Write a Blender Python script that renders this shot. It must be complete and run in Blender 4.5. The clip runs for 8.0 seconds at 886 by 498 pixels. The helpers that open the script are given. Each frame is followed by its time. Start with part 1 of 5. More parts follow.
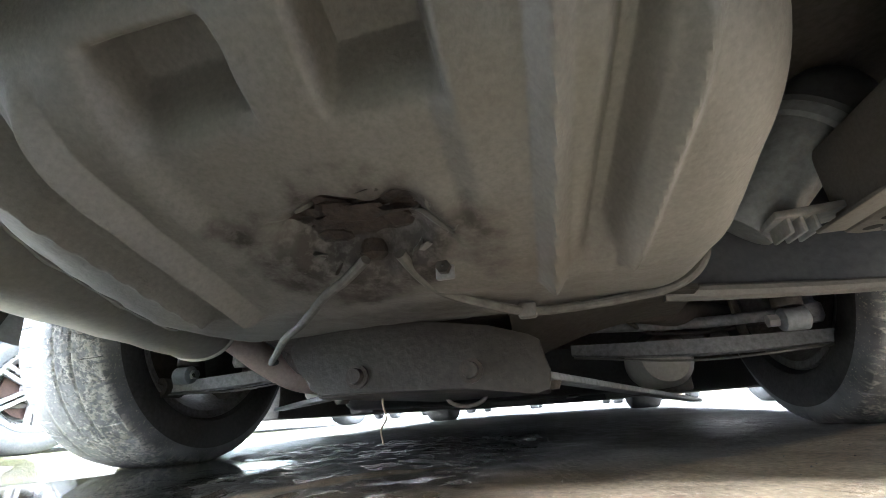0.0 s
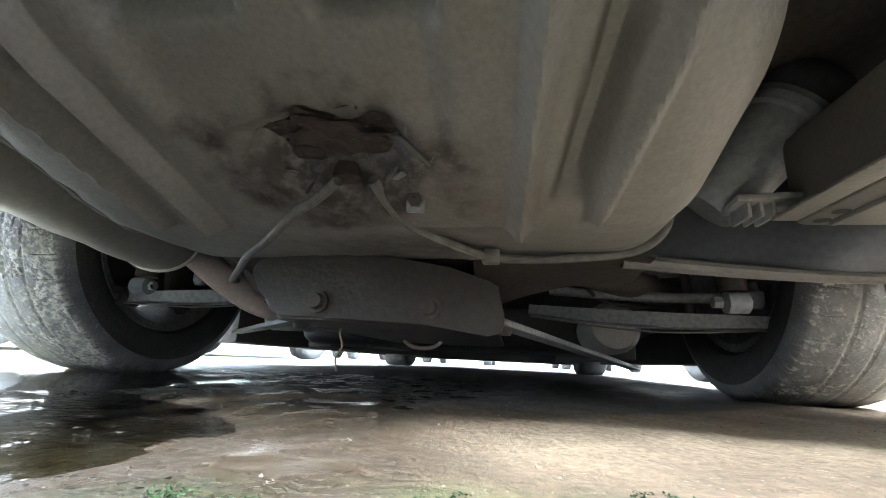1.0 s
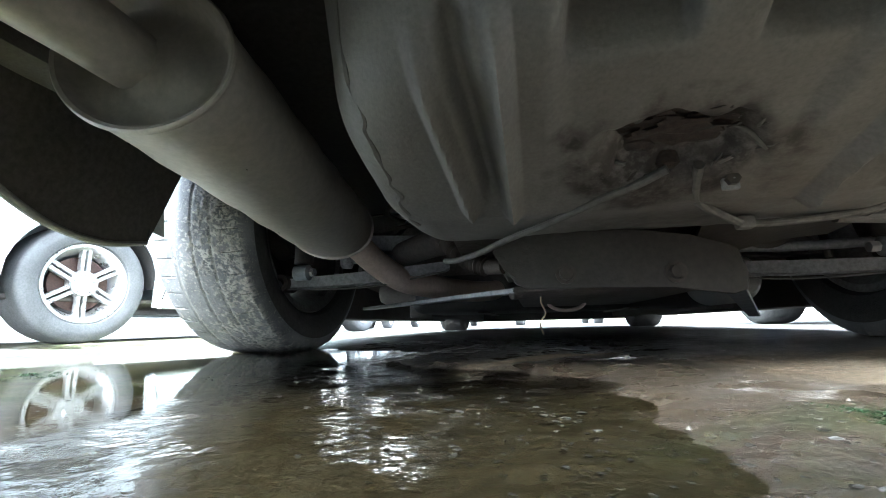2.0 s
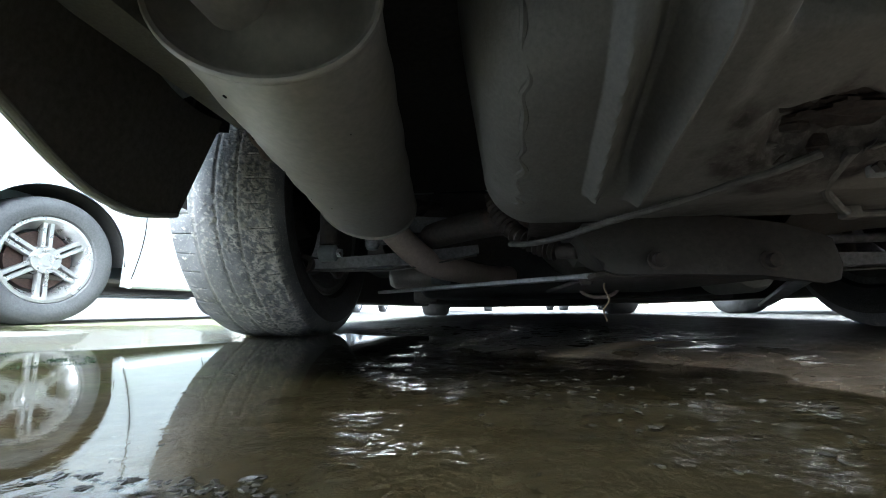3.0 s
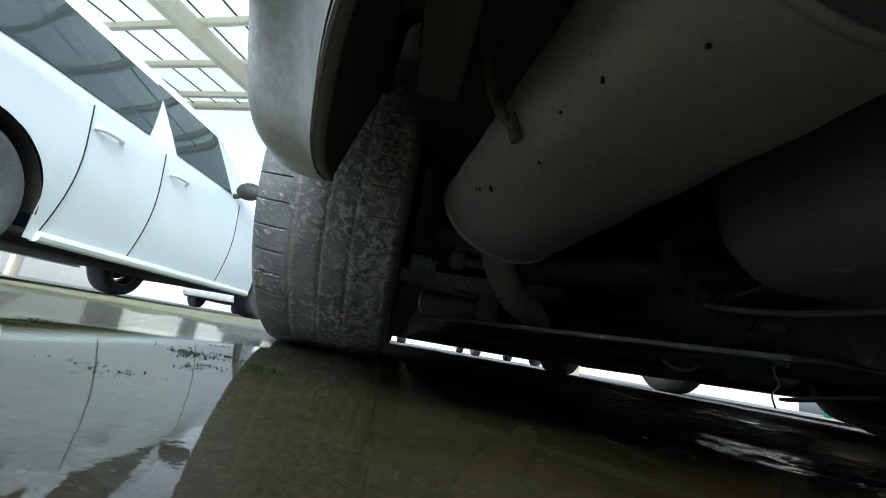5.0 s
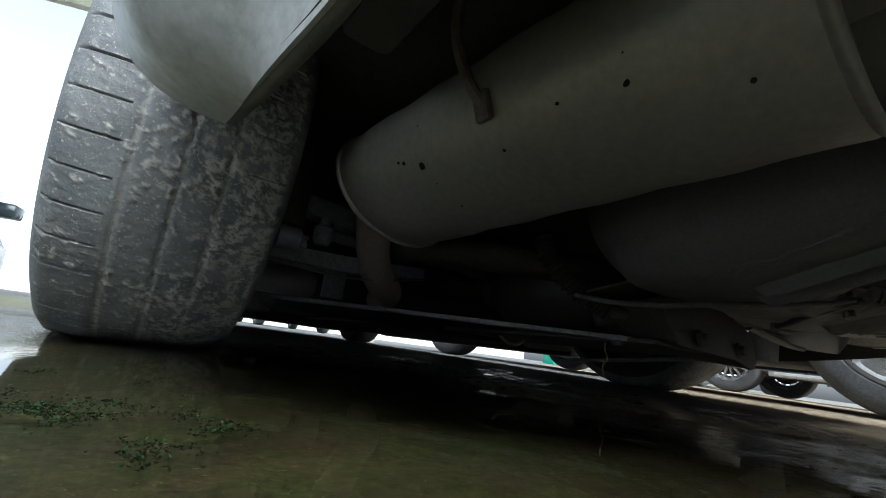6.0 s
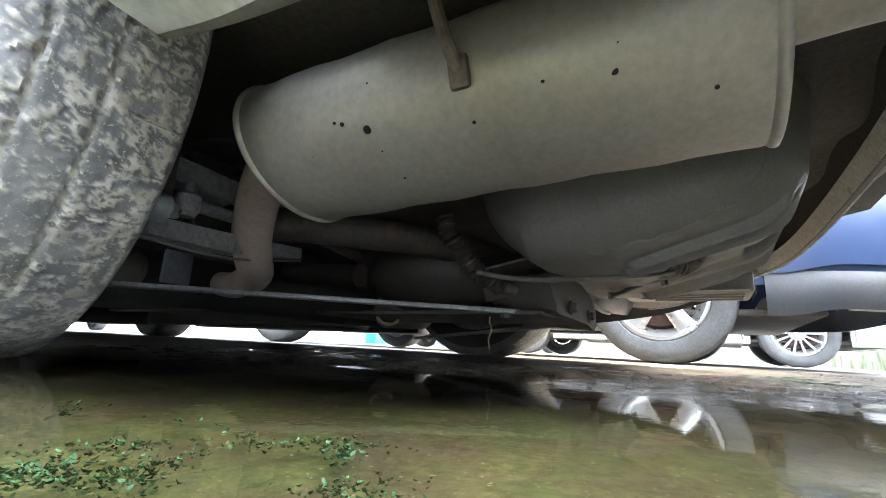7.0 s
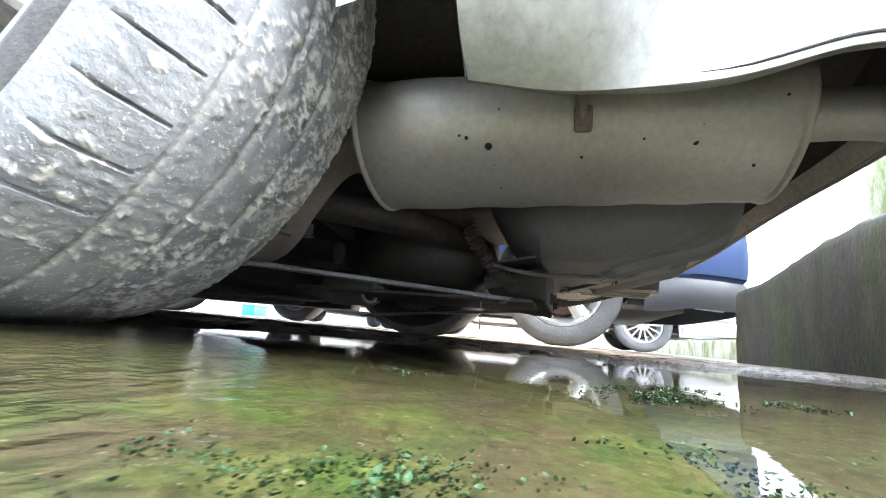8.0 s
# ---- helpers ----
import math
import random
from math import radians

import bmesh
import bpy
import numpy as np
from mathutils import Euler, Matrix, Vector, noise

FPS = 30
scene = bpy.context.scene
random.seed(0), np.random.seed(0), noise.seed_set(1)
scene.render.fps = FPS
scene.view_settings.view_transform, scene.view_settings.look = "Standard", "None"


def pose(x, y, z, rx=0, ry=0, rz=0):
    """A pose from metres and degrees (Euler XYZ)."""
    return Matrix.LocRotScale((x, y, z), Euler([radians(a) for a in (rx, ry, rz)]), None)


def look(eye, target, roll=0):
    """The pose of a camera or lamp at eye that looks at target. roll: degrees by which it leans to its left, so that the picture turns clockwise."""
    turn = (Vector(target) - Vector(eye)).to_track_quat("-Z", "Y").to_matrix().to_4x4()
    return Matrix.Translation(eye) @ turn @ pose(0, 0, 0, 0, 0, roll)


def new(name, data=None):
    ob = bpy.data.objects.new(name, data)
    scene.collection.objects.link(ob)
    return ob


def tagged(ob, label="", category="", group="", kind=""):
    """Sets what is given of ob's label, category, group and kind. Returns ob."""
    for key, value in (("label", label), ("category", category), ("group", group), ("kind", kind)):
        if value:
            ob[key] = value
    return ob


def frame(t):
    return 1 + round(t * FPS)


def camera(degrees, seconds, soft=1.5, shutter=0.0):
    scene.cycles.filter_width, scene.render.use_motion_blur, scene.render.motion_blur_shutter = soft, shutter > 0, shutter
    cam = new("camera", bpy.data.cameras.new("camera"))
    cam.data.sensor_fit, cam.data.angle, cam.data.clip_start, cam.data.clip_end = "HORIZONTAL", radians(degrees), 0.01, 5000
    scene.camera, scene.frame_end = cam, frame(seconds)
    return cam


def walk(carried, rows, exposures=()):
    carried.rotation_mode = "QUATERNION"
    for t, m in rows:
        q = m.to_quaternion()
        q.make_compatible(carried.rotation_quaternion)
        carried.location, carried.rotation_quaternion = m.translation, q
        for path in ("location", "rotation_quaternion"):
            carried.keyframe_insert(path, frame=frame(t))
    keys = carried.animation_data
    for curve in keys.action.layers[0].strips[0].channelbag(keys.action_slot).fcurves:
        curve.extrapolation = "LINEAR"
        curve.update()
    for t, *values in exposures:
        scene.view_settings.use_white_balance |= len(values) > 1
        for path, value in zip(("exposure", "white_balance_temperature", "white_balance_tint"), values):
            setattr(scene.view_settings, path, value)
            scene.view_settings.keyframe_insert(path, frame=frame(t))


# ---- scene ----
cam = camera(92.0, 8.0, soft=0.95, shutter=0.05)
PATH = [
    (0.0, 0.159, -0.943, 0.070, 110.86, 3.71, 14.43),
    (0.5, 0.157, -0.936, 0.062, 107.28, 0.71, 12.04),
    (1.0, 0.163, -0.941, 0.054, 104.71, -2.66, 8.85),
    (1.5, 0.091, -1.013, 0.043, 101.08, -2.49, 14.41),
    (1.7, 0.017, -1.051, 0.054, 100.36, -0.69, 13.89),
    (2.8, -0.254, -1.036, 0.046, 99.30, 1.90, 7.41),
    (3.0, -0.251, -1.040, 0.055, 98.06, 0.66, 6.87),
    (3.5, -0.272, -1.040, 0.055, 97.79, -4.31, 5.77),
    (4.0, -0.361, -1.029, 0.042, 99.25, -8.58, 3.60),
    (4.2, -0.374, -1.020, 0.038, 100.10, -10.60, 2.30),
    (5.3, -0.703, -0.892, 0.036, 103.80, -7.60, -14.57),
    (5.5, -0.720, -0.873, 0.045, 102.66, -6.81, -21.82),
    (6.0, -0.754, -0.820, 0.047, 103.03, -7.54, -34.81),
    (6.5, -0.796, -0.777, 0.041, 102.34, -5.20, -47.11),
    (7.0, -0.826, -0.705, 0.034, 102.81, -2.83, -58.32),
    (7.5, -0.857, -0.614, 0.029, 102.90, -3.34, -67.20),
    (8.0, -1.004, -0.523, 0.020, 101.07, -5.12, -74.46),
]
EXPOSURES = [(0.0, 3.4, 5650, 8), (1.0, 3.15, 5600, 6), (1.7, 2.95, 5550, 4), (2.8, 1.9, 5500, 4), (4.2, 1.1, 5500, 3), (5.3, -0.25, 5650, 1), (5.7, -0.25, 5650, 1), (6.0, 0.05, 5700, 2), (6.5, 1.8, 5750, 4), (7.0, 2.65, 5800, 8), (8.0, 2.55, 5850, 9)]
walk(cam, [(t, pose(x, y, z, rx, ry, rz)) for t, x, y, z, rx, ry, rz in PATH], EXPOSURES)

# ---- daylight ----
SUN_EL, SUN_ROT = radians(41), radians(180)
world = bpy.data.worlds.new("sky")
scene.world = world
world.use_nodes = True
_n = world.node_tree.nodes
sky = _n.new("ShaderNodeTexSky")
sky.air_density, sky.dust_density, sky.ozone_density = 0.6, 4.0, 1.0
sky.sky_type, sky.sun_disc, sky.sun_elevation, sky.sun_rotation = "NISHITA", False, SUN_EL, SUN_ROT
haze = _n.new("ShaderNodeHueSaturation")
haze.inputs["Saturation"].default_value, haze.inputs["Value"].default_value = 0.22, 3.2
world.node_tree.links.new(sky.outputs[0], haze.inputs["Color"])
world.node_tree.links.new(haze.outputs[0], _n["Background"].inputs[0])
_n["Background"].inputs[1].default_value = 0.15
sun = new("sun", bpy.data.lights.new("sun", "SUN"))
sun.data.energy, sun.data.angle, sun.data.color = 1.7, radians(24), (1.0, 0.98, 0.95)
sun.matrix_world = look(Vector((math.sin(SUN_ROT) * math.cos(SUN_EL), math.cos(SUN_ROT) * math.cos(SUN_EL), math.sin(SUN_EL))) * 30, (0, 0, 0))


# ---- materials ----
def material(name, base, rough=0.5, metal=0.0, second=None, scale=8.0, amount=0.6, grain=0.0, grain_scale=120.0, third=None, third_scale=1.5,
             rough_var=0.15, bump=0.0, bump_scale=60.0, spec=0.5, detail=6.0, third_edge=(0.5, 0.62), stretch=None, stain=None):
    """A painted, metal, rubber or plastic surface: base colour with blotches, fine grain, wear and a fine relief."""
    m = bpy.data.materials.new(name)
    m.use_nodes = True
    t = m.node_tree
    b = t.nodes["Principled BSDF"]
    tc = t.nodes.new("ShaderNodeTexCoord")
    where = tc.outputs["Object"]
    if stretch:
        mp = t.nodes.new("ShaderNodeMapping")
        mp.inputs["Scale"].default_value = stretch
        t.links.new(where, mp.inputs[0])
        where = mp.outputs[0]

    def noise_node(s, det=detail, rough_=0.6):
        n = t.nodes.new("ShaderNodeTexNoise")
        n.inputs["Scale"].default_value, n.inputs["Detail"].default_value, n.inputs["Roughness"].default_value = s, det, rough_
        t.links.new(where, n.inputs["Vector"])
        return n

    def ramp(src, lo, hi):
        r = t.nodes.new("ShaderNodeMapRange")
        r.inputs[1].default_value, r.inputs[2].default_value = lo, hi
        t.links.new(src, r.inputs[0])
        return r.outputs[0]

    def mix(fac, a, c, kind="MIX"):
        x = t.nodes.new("ShaderNodeMix")
        x.data_type, x.blend_type = "RGBA", kind
        if isinstance(fac, float):
            x.inputs[0].default_value = fac
        else:
            t.links.new(fac, x.inputs[0])
        for sock, v in ((x.inputs[6], a), (x.inputs[7], c)):
            if isinstance(v, tuple):
                sock.default_value = (*v, 1)
            else:
                t.links.new(v, sock)
        return x.outputs[2]

    n1 = noise_node(scale)
    col = mix(ramp(n1.outputs[0], 0.5 - amount / 2, 0.5 + amount / 2), base, second or tuple(c * 0.75 for c in base))
    if third:
        n3 = noise_node(third_scale, 8.0, 0.7)
        col = mix(ramp(n3.outputs[0], *third_edge), col, third)
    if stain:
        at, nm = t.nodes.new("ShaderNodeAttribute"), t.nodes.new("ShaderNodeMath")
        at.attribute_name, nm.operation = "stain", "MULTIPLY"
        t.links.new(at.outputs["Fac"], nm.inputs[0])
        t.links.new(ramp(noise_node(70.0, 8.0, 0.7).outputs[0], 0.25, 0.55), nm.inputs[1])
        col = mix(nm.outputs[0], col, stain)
    if grain:
        n2 = noise_node(grain_scale, 3.0)
        col = mix(float(grain), col, ramp(n2.outputs[0], 0.3, 0.7), "OVERLAY")
    t.links.new(col, b.inputs["Base Color"])
    rr = t.nodes.new("ShaderNodeMapRange")
    rr.inputs[3].default_value, rr.inputs[4].default_value = max(0.02, rough - rough_var), min(1, rough + rough_var)
    t.links.new(noise_node(scale * 2.3).outputs[0], rr.inputs[0])
    t.links.new(rr.outputs[0], b.inputs["Roughness"])
    b.inputs["Metallic"].default_value = metal
    b.inputs["Specular IOR Level"].default_value = spec
    if bump:
        bn = t.nodes.new("ShaderNodeBump")
        bn.inputs["Strength"].default_value, bn.inputs["Distance"].default_value = bump, 0.004
        t.links.new(noise_node(bump_scale, 8.0).outputs[0], bn.inputs["Height"])
        t.links.new(bn.outputs[0], b.inputs["Normal"])
    return m


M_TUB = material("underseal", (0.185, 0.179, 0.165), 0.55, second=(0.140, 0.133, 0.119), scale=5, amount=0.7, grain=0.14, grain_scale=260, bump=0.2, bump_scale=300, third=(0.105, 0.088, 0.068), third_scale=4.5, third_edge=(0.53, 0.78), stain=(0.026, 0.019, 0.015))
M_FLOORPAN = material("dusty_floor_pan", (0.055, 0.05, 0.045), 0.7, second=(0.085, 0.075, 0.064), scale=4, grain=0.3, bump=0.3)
M_MUFFLER = material("aluminised_steel", (0.46, 0.44, 0.40), 0.45, metal=0.4, second=(0.41, 0.385, 0.34), scale=4, amount=0.9, grain=0.10, third=(0.34, 0.30, 0.24), third_scale=3.0, third_edge=(0.58, 0.9), bump=0.08, bump_scale=160)
M_PIPE = material("heated_exhaust_steel", (0.60, 0.50, 0.44), 0.5, metal=0.2, second=(0.42, 0.33, 0.28), scale=9, amount=0.8, grain=0.12, third=(0.28, 0.18, 0.13), third_scale=9, third_edge=(0.6, 0.78), bump=0.15)
M_RUST = material("rusty_steel", (0.040, 0.037, 0.031), 0.55, second=(0.052, 0.046, 0.037), scale=7, amount=0.9, grain=0.2, third=(0.035, 0.029, 0.025), third_scale=5, bump=0.3, bump_scale=120)
M_IRON = material("dirty_iron", (0.04, 0.036, 0.032), 0.65, second=(0.075, 0.06, 0.048), scale=16, grain=0.3, third=(0.12, 0.075, 0.05), third_scale=7, third_edge=(0.6, 0.75), bump=0.4, bump_scale=80)
M_SCALE = material("flaking_rust_scale", (0.028, 0.019, 0.015), 0.8, second=(0.040, 0.026, 0.019), scale=60, amount=0.5, grain=0.4, third=(0.02, 0.017, 0.015), third_scale=25, bump=0.9, bump_scale=150)
M_ALLOYARM = material("dusty_grey_arm", (0.29, 0.295, 0.305), 0.5, metal=0.2, second=(0.19, 0.19, 0.193), scale=12, grain=0.3, bump=0.2)
M_PLASTIC = material("black_plastic_liner", (0.022, 0.022, 0.022), 0.6, second=(0.035, 0.033, 0.03), scale=6, grain=0.3, bump=0.2, bump_scale=180)
M_SHIELD = material("worn_black_plastic", (0.085, 0.092, 0.102), 0.34, second=(0.05, 0.053, 0.058), scale=6, grain=0.2, bump=0.1, bump_scale=120)
M_GREYPL = material("grey_plastic", (0.30, 0.325, 0.34), 0.42, second=(0.21, 0.225, 0.24), scale=9, grain=0.2, third=(0.30, 0.28, 0.24), third_scale=5, bump=0.1)
M_WHITE = material("dusty_white_paint", (0.52, 0.53, 0.52), 0.3, second=(0.41, 0.41, 0.39), scale=4, grain=0.14, third=(0.27, 0.255, 0.225), third_scale=9.0, third_edge=(0.53, 0.70), rough_var=0.12, bump=0.04, bump_scale=90)
M_CABLE = material("dusty_cable", (0.13, 0.125, 0.112), 0.6, second=(0.085, 0.08, 0.07), scale=30, grain=0.3)
M_HOSE = material("corrugated_hose", (0.055, 0.042, 0.033), 0.55, second=(0.034, 0.027, 0.022), scale=30, grain=0.3)
M_RUBBER = material("tyre_sidewall_rubber", (0.035, 0.035, 0.036), 0.7, second=(0.06, 0.056, 0.05), scale=14, grain=0.3, bump=0.25, bump_scale=200)
M_GREYRUBBER = material("dusty_grey_rubber", (0.11, 0.115, 0.12), 0.7, second=(0.07, 0.07, 0.072), scale=10, grain=0.25, bump=0.2, bump_scale=160)
M_SILVER = material("silver_alloy", (0.62, 0.62, 0.62), 0.3, metal=0.75, second=(0.5, 0.5, 0.5), scale=8, grain=0.1)
M_WORNALLOY = material("dirty_alloy", (0.34, 0.33, 0.32), 0.5, metal=0.4, second=(0.22, 0.2, 0.18), scale=9, grain=0.3)
M_DARK = material("dark_void", (0.012, 0.012, 0.012), 0.8, scale=6)
M_DISC = material("brake_disc_rust", (0.10, 0.058, 0.046), 0.55, metal=0.4, second=(0.07, 0.045, 0.038), scale=20, grain=0.3)
M_SILVERPAINT = material("pale_silver_paint", (0.80, 0.86, 0.89), 0.2, second=(0.74, 0.80, 0.83), scale=2, grain=0.04, third=(0.55, 0.54, 0.50), third_scale=2.2, third_edge=(0.7, 0.9), rough_var=0.06)
M_BLUE = material("dark_blue_paint", (0.025, 0.042, 0.101), 0.3, second=(0.03, 0.05, 0.12), scale=3, grain=0.05, rough_var=0.08)
M_BLUETRIM = material("blue_grey_bumper_plastic", (0.033, 0.037, 0.048), 0.5, second=(0.055, 0.055, 0.055), scale=6, grain=0.2)
M_HANGER = material("browned_hanger_steel", (0.30, 0.26, 0.215), 0.6, metal=0.2, second=(0.11, 0.075, 0.055), scale=40, grain=0.2, bump=0.2)
M_GREYPAINT = material("light_grey_paint", (0.55, 0.56, 0.57), 0.25, metal=0.2, second=(0.48, 0.49, 0.5), scale=3, rough_var=0.06)
M_REDPAINT = material("dark_grey_paint", (0.06, 0.062, 0.065), 0.25, metal=0.2, second=(0.05, 0.05, 0.055), scale=3, rough_var=0.06)
M_GREENPL = material("green_plastic", (0.02, 0.35, 0.22), 0.4, second=(0.02, 0.28, 0.18), scale=5)
M_TAIL = material("red_lamp_plastic", (0.30, 0.012, 0.012), 0.12, second=(0.22, 0.01, 0.01), scale=10)
M_CREAM = material("cream_painted_steel", (0.68, 0.63, 0.50), 0.45, second=(0.58, 0.52, 0.40), scale=5, grain=0.2, third=(0.30, 0.19, 0.10), third_scale=5, third_edge=(0.66, 0.8))
M_WALLCON = material("stained_concrete", (0.082, 0.077, 0.064), 0.85, second=(0.022, 0.020, 0.017), scale=5, amount=0.6, grain=0.25, third=(0.075, 0.088, 0.036), third_scale=2.6, third_edge=(0.46, 0.62), bump=0.8, bump_scale=60, stretch=(1.3, 1.3, 0.55))
# beige lip plastic, lightened to put light on its shaded inner face
M_LIP_LIT = material("beige_lip_lit", (0.56, 0.55, 0.50), 0.5, second=(0.42, 0.405, 0.36), scale=9, grain=0.2, third=(0.12, 0.105, 0.085), third_scale=12.0, third_edge=(0.58, 0.70), bump=0.1)
M_MOSSWALL = material("mossy_plaster", (0.34, 0.33, 0.26), 0.85, second=(0.24, 0.23, 0.17), scale=4, grain=0.3, third=(0.09, 0.12, 0.03), third_scale=2.4, third_edge=(0.45, 0.6), bump=0.7, bump_scale=40, stretch=(1.5, 1.5, 0.6))
M_RENDER = material("pale_rendered_wall", (0.78, 0.76, 0.71), 0.85, second=(0.68, 0.66, 0.60), scale=1.2, grain=0.2, bump=0.4, bump_scale=25)
M_ALGAE = material("wet_algae", (0.008, 0.028, 0.010), 0.6, spec=0.25, second=(0.020, 0.050, 0.014), scale=60, grain=0.3, bump=0.3, bump_scale=200)
M_STONE = material("wet_grit", (0.13, 0.115, 0.095), 0.3, second=(0.24, 0.215, 0.18), scale=30, grain=0.3)
M_CLOD = material("wet_dark_mud", (0.020, 0.018, 0.014), 0.32, second=(0.04, 0.036, 0.028), scale=50, grain=0.3, bump=0.4, bump_scale=200, spec=0.5)
M_LEAFDRY = material("dry_leaf_bits", (0.42, 0.33, 0.20), 0.6, second=(0.28, 0.2, 0.12), scale=30)


def glass(name, tint, rough=0.03):
    m = bpy.data.materials.new(name)
    m.use_nodes = True
    b = m.node_tree.nodes["Principled BSDF"]
    b.inputs["Base Color"].default_value, b.inputs["Roughness"].default_value = (*tint, 1), rough
    b.inputs["Specular IOR Level"].default_value = 0.6
    return m


M_GLASS = glass("tinted_car_glass", (0.03, 0.045, 0.05))


def thin_water():
    """Clear shallow water: lets the ground show, with a mirror whose strength follows Fresnel."""
    m = bpy.data.materials.new("puddle_water")
    m.use_nodes = True
    t = m.node_tree
    t.nodes.remove(t.nodes["Principled BSDF"])
    clear, gloss, mixer, fr = (t.nodes.new("ShaderNode" + k) for k in ("BsdfTransparent", "BsdfGlossy", "MixShader", "Fresnel"))
    clear.inputs[0].default_value = (0.76, 0.76, 0.62, 1)
    gloss.inputs["Roughness"].default_value = 0.015
    fr.inputs[0].default_value = 1.36
    tc, n, n2, mask, bump = (t.nodes.new("ShaderNode" + k) for k in ("TexCoord", "TexNoise", "TexNoise", "MapRange", "Bump"))
    n.inputs["Scale"].default_value, n.inputs["Detail"].default_value = 105.0, 4.0
    n2.inputs["Scale"].default_value, n2.inputs["Detail"].default_value = 2.6, 2.0
    for k in (n, n2):
        t.links.new(tc.outputs["Object"], k.inputs["Vector"])
    sep, wob = t.nodes.new("ShaderNodeSeparateXYZ"), t.nodes.new("ShaderNodeMath")
    t.links.new(tc.outputs["Object"], sep.inputs[0])
    wob.operation = "MULTIPLY_ADD"
    wob.inputs[1].default_value = 0.3
    t.links.new(n2.outputs[0], wob.inputs[0])
    t.links.new(sep.outputs[0], wob.inputs[2])
    mask.inputs[1].default_value, mask.inputs[2].default_value, mask.inputs[3].default_value, mask.inputs[4].default_value = -0.25, -0.15, 0.008, 0.6
    t.links.new(wob.outputs[0], mask.inputs[0])
    bump.inputs["Distance"].default_value = 0.005
    wob2, mask2, both = t.nodes.new("ShaderNodeMath"), t.nodes.new("ShaderNodeMapRange"), t.nodes.new("ShaderNodeMath")
    wob2.operation, both.operation = "MULTIPLY_ADD", "MAXIMUM"
    wob2.inputs[1].default_value = 0.2
    slant = t.nodes.new("ShaderNodeVectorMath")
    slant.operation = "DOT_PRODUCT"
    slant.inputs[1].default_value = (-0.8, 0.6, 0.0)
    t.links.new(tc.outputs["Object"], slant.inputs[0])
    t.links.new(n2.outputs[0], wob2.inputs[0])
    t.links.new(slant.outputs["Value"], wob2.inputs[2])
    for k, v in enumerate((0.51, 0.62, 0.01, 0.9)):
        mask2.inputs[k + 1].default_value = v
    t.links.new(wob2.outputs[0], mask2.inputs[0])
    n3, patch, patchy = t.nodes.new("ShaderNodeTexNoise"), t.nodes.new("ShaderNodeMapRange"), t.nodes.new("ShaderNodeMath")
    n3.inputs["Scale"].default_value, n3.inputs["Detail"].default_value = 17.0, 3.0
    t.links.new(tc.outputs["Object"], n3.inputs["Vector"])
    for k, v in enumerate((0.46, 0.60, 0.12, 1.0)):
        patch.inputs[k + 1].default_value = v
    patchy.operation = "MULTIPLY"
    t.links.new(n3.outputs[0], patch.inputs[0])
    t.links.new(mask.outputs[0], patchy.inputs[0])
    t.links.new(patch.outputs[0], patchy.inputs[1])
    t.links.new(patchy.outputs[0], both.inputs[0])
    t.links.new(mask2.outputs[0], both.inputs[1])
    t.links.new(both.outputs[0], bump.inputs["Strength"])
    t.links.new(n.outputs[0], bump.inputs["Height"])
    for k in (gloss, fr):
        t.links.new(bump.outputs[0], k.inputs["Normal"])
    t.links.new(fr.outputs[0], mixer.inputs[0])
    t.links.new(clear.outputs[0], mixer.inputs[1])
    t.links.new(gloss.outputs[0], mixer.inputs[2])
    t.links.new(mixer.outputs[0], t.nodes["Material Output"].inputs["Surface"])
    return m


M_WATER = thin_water()


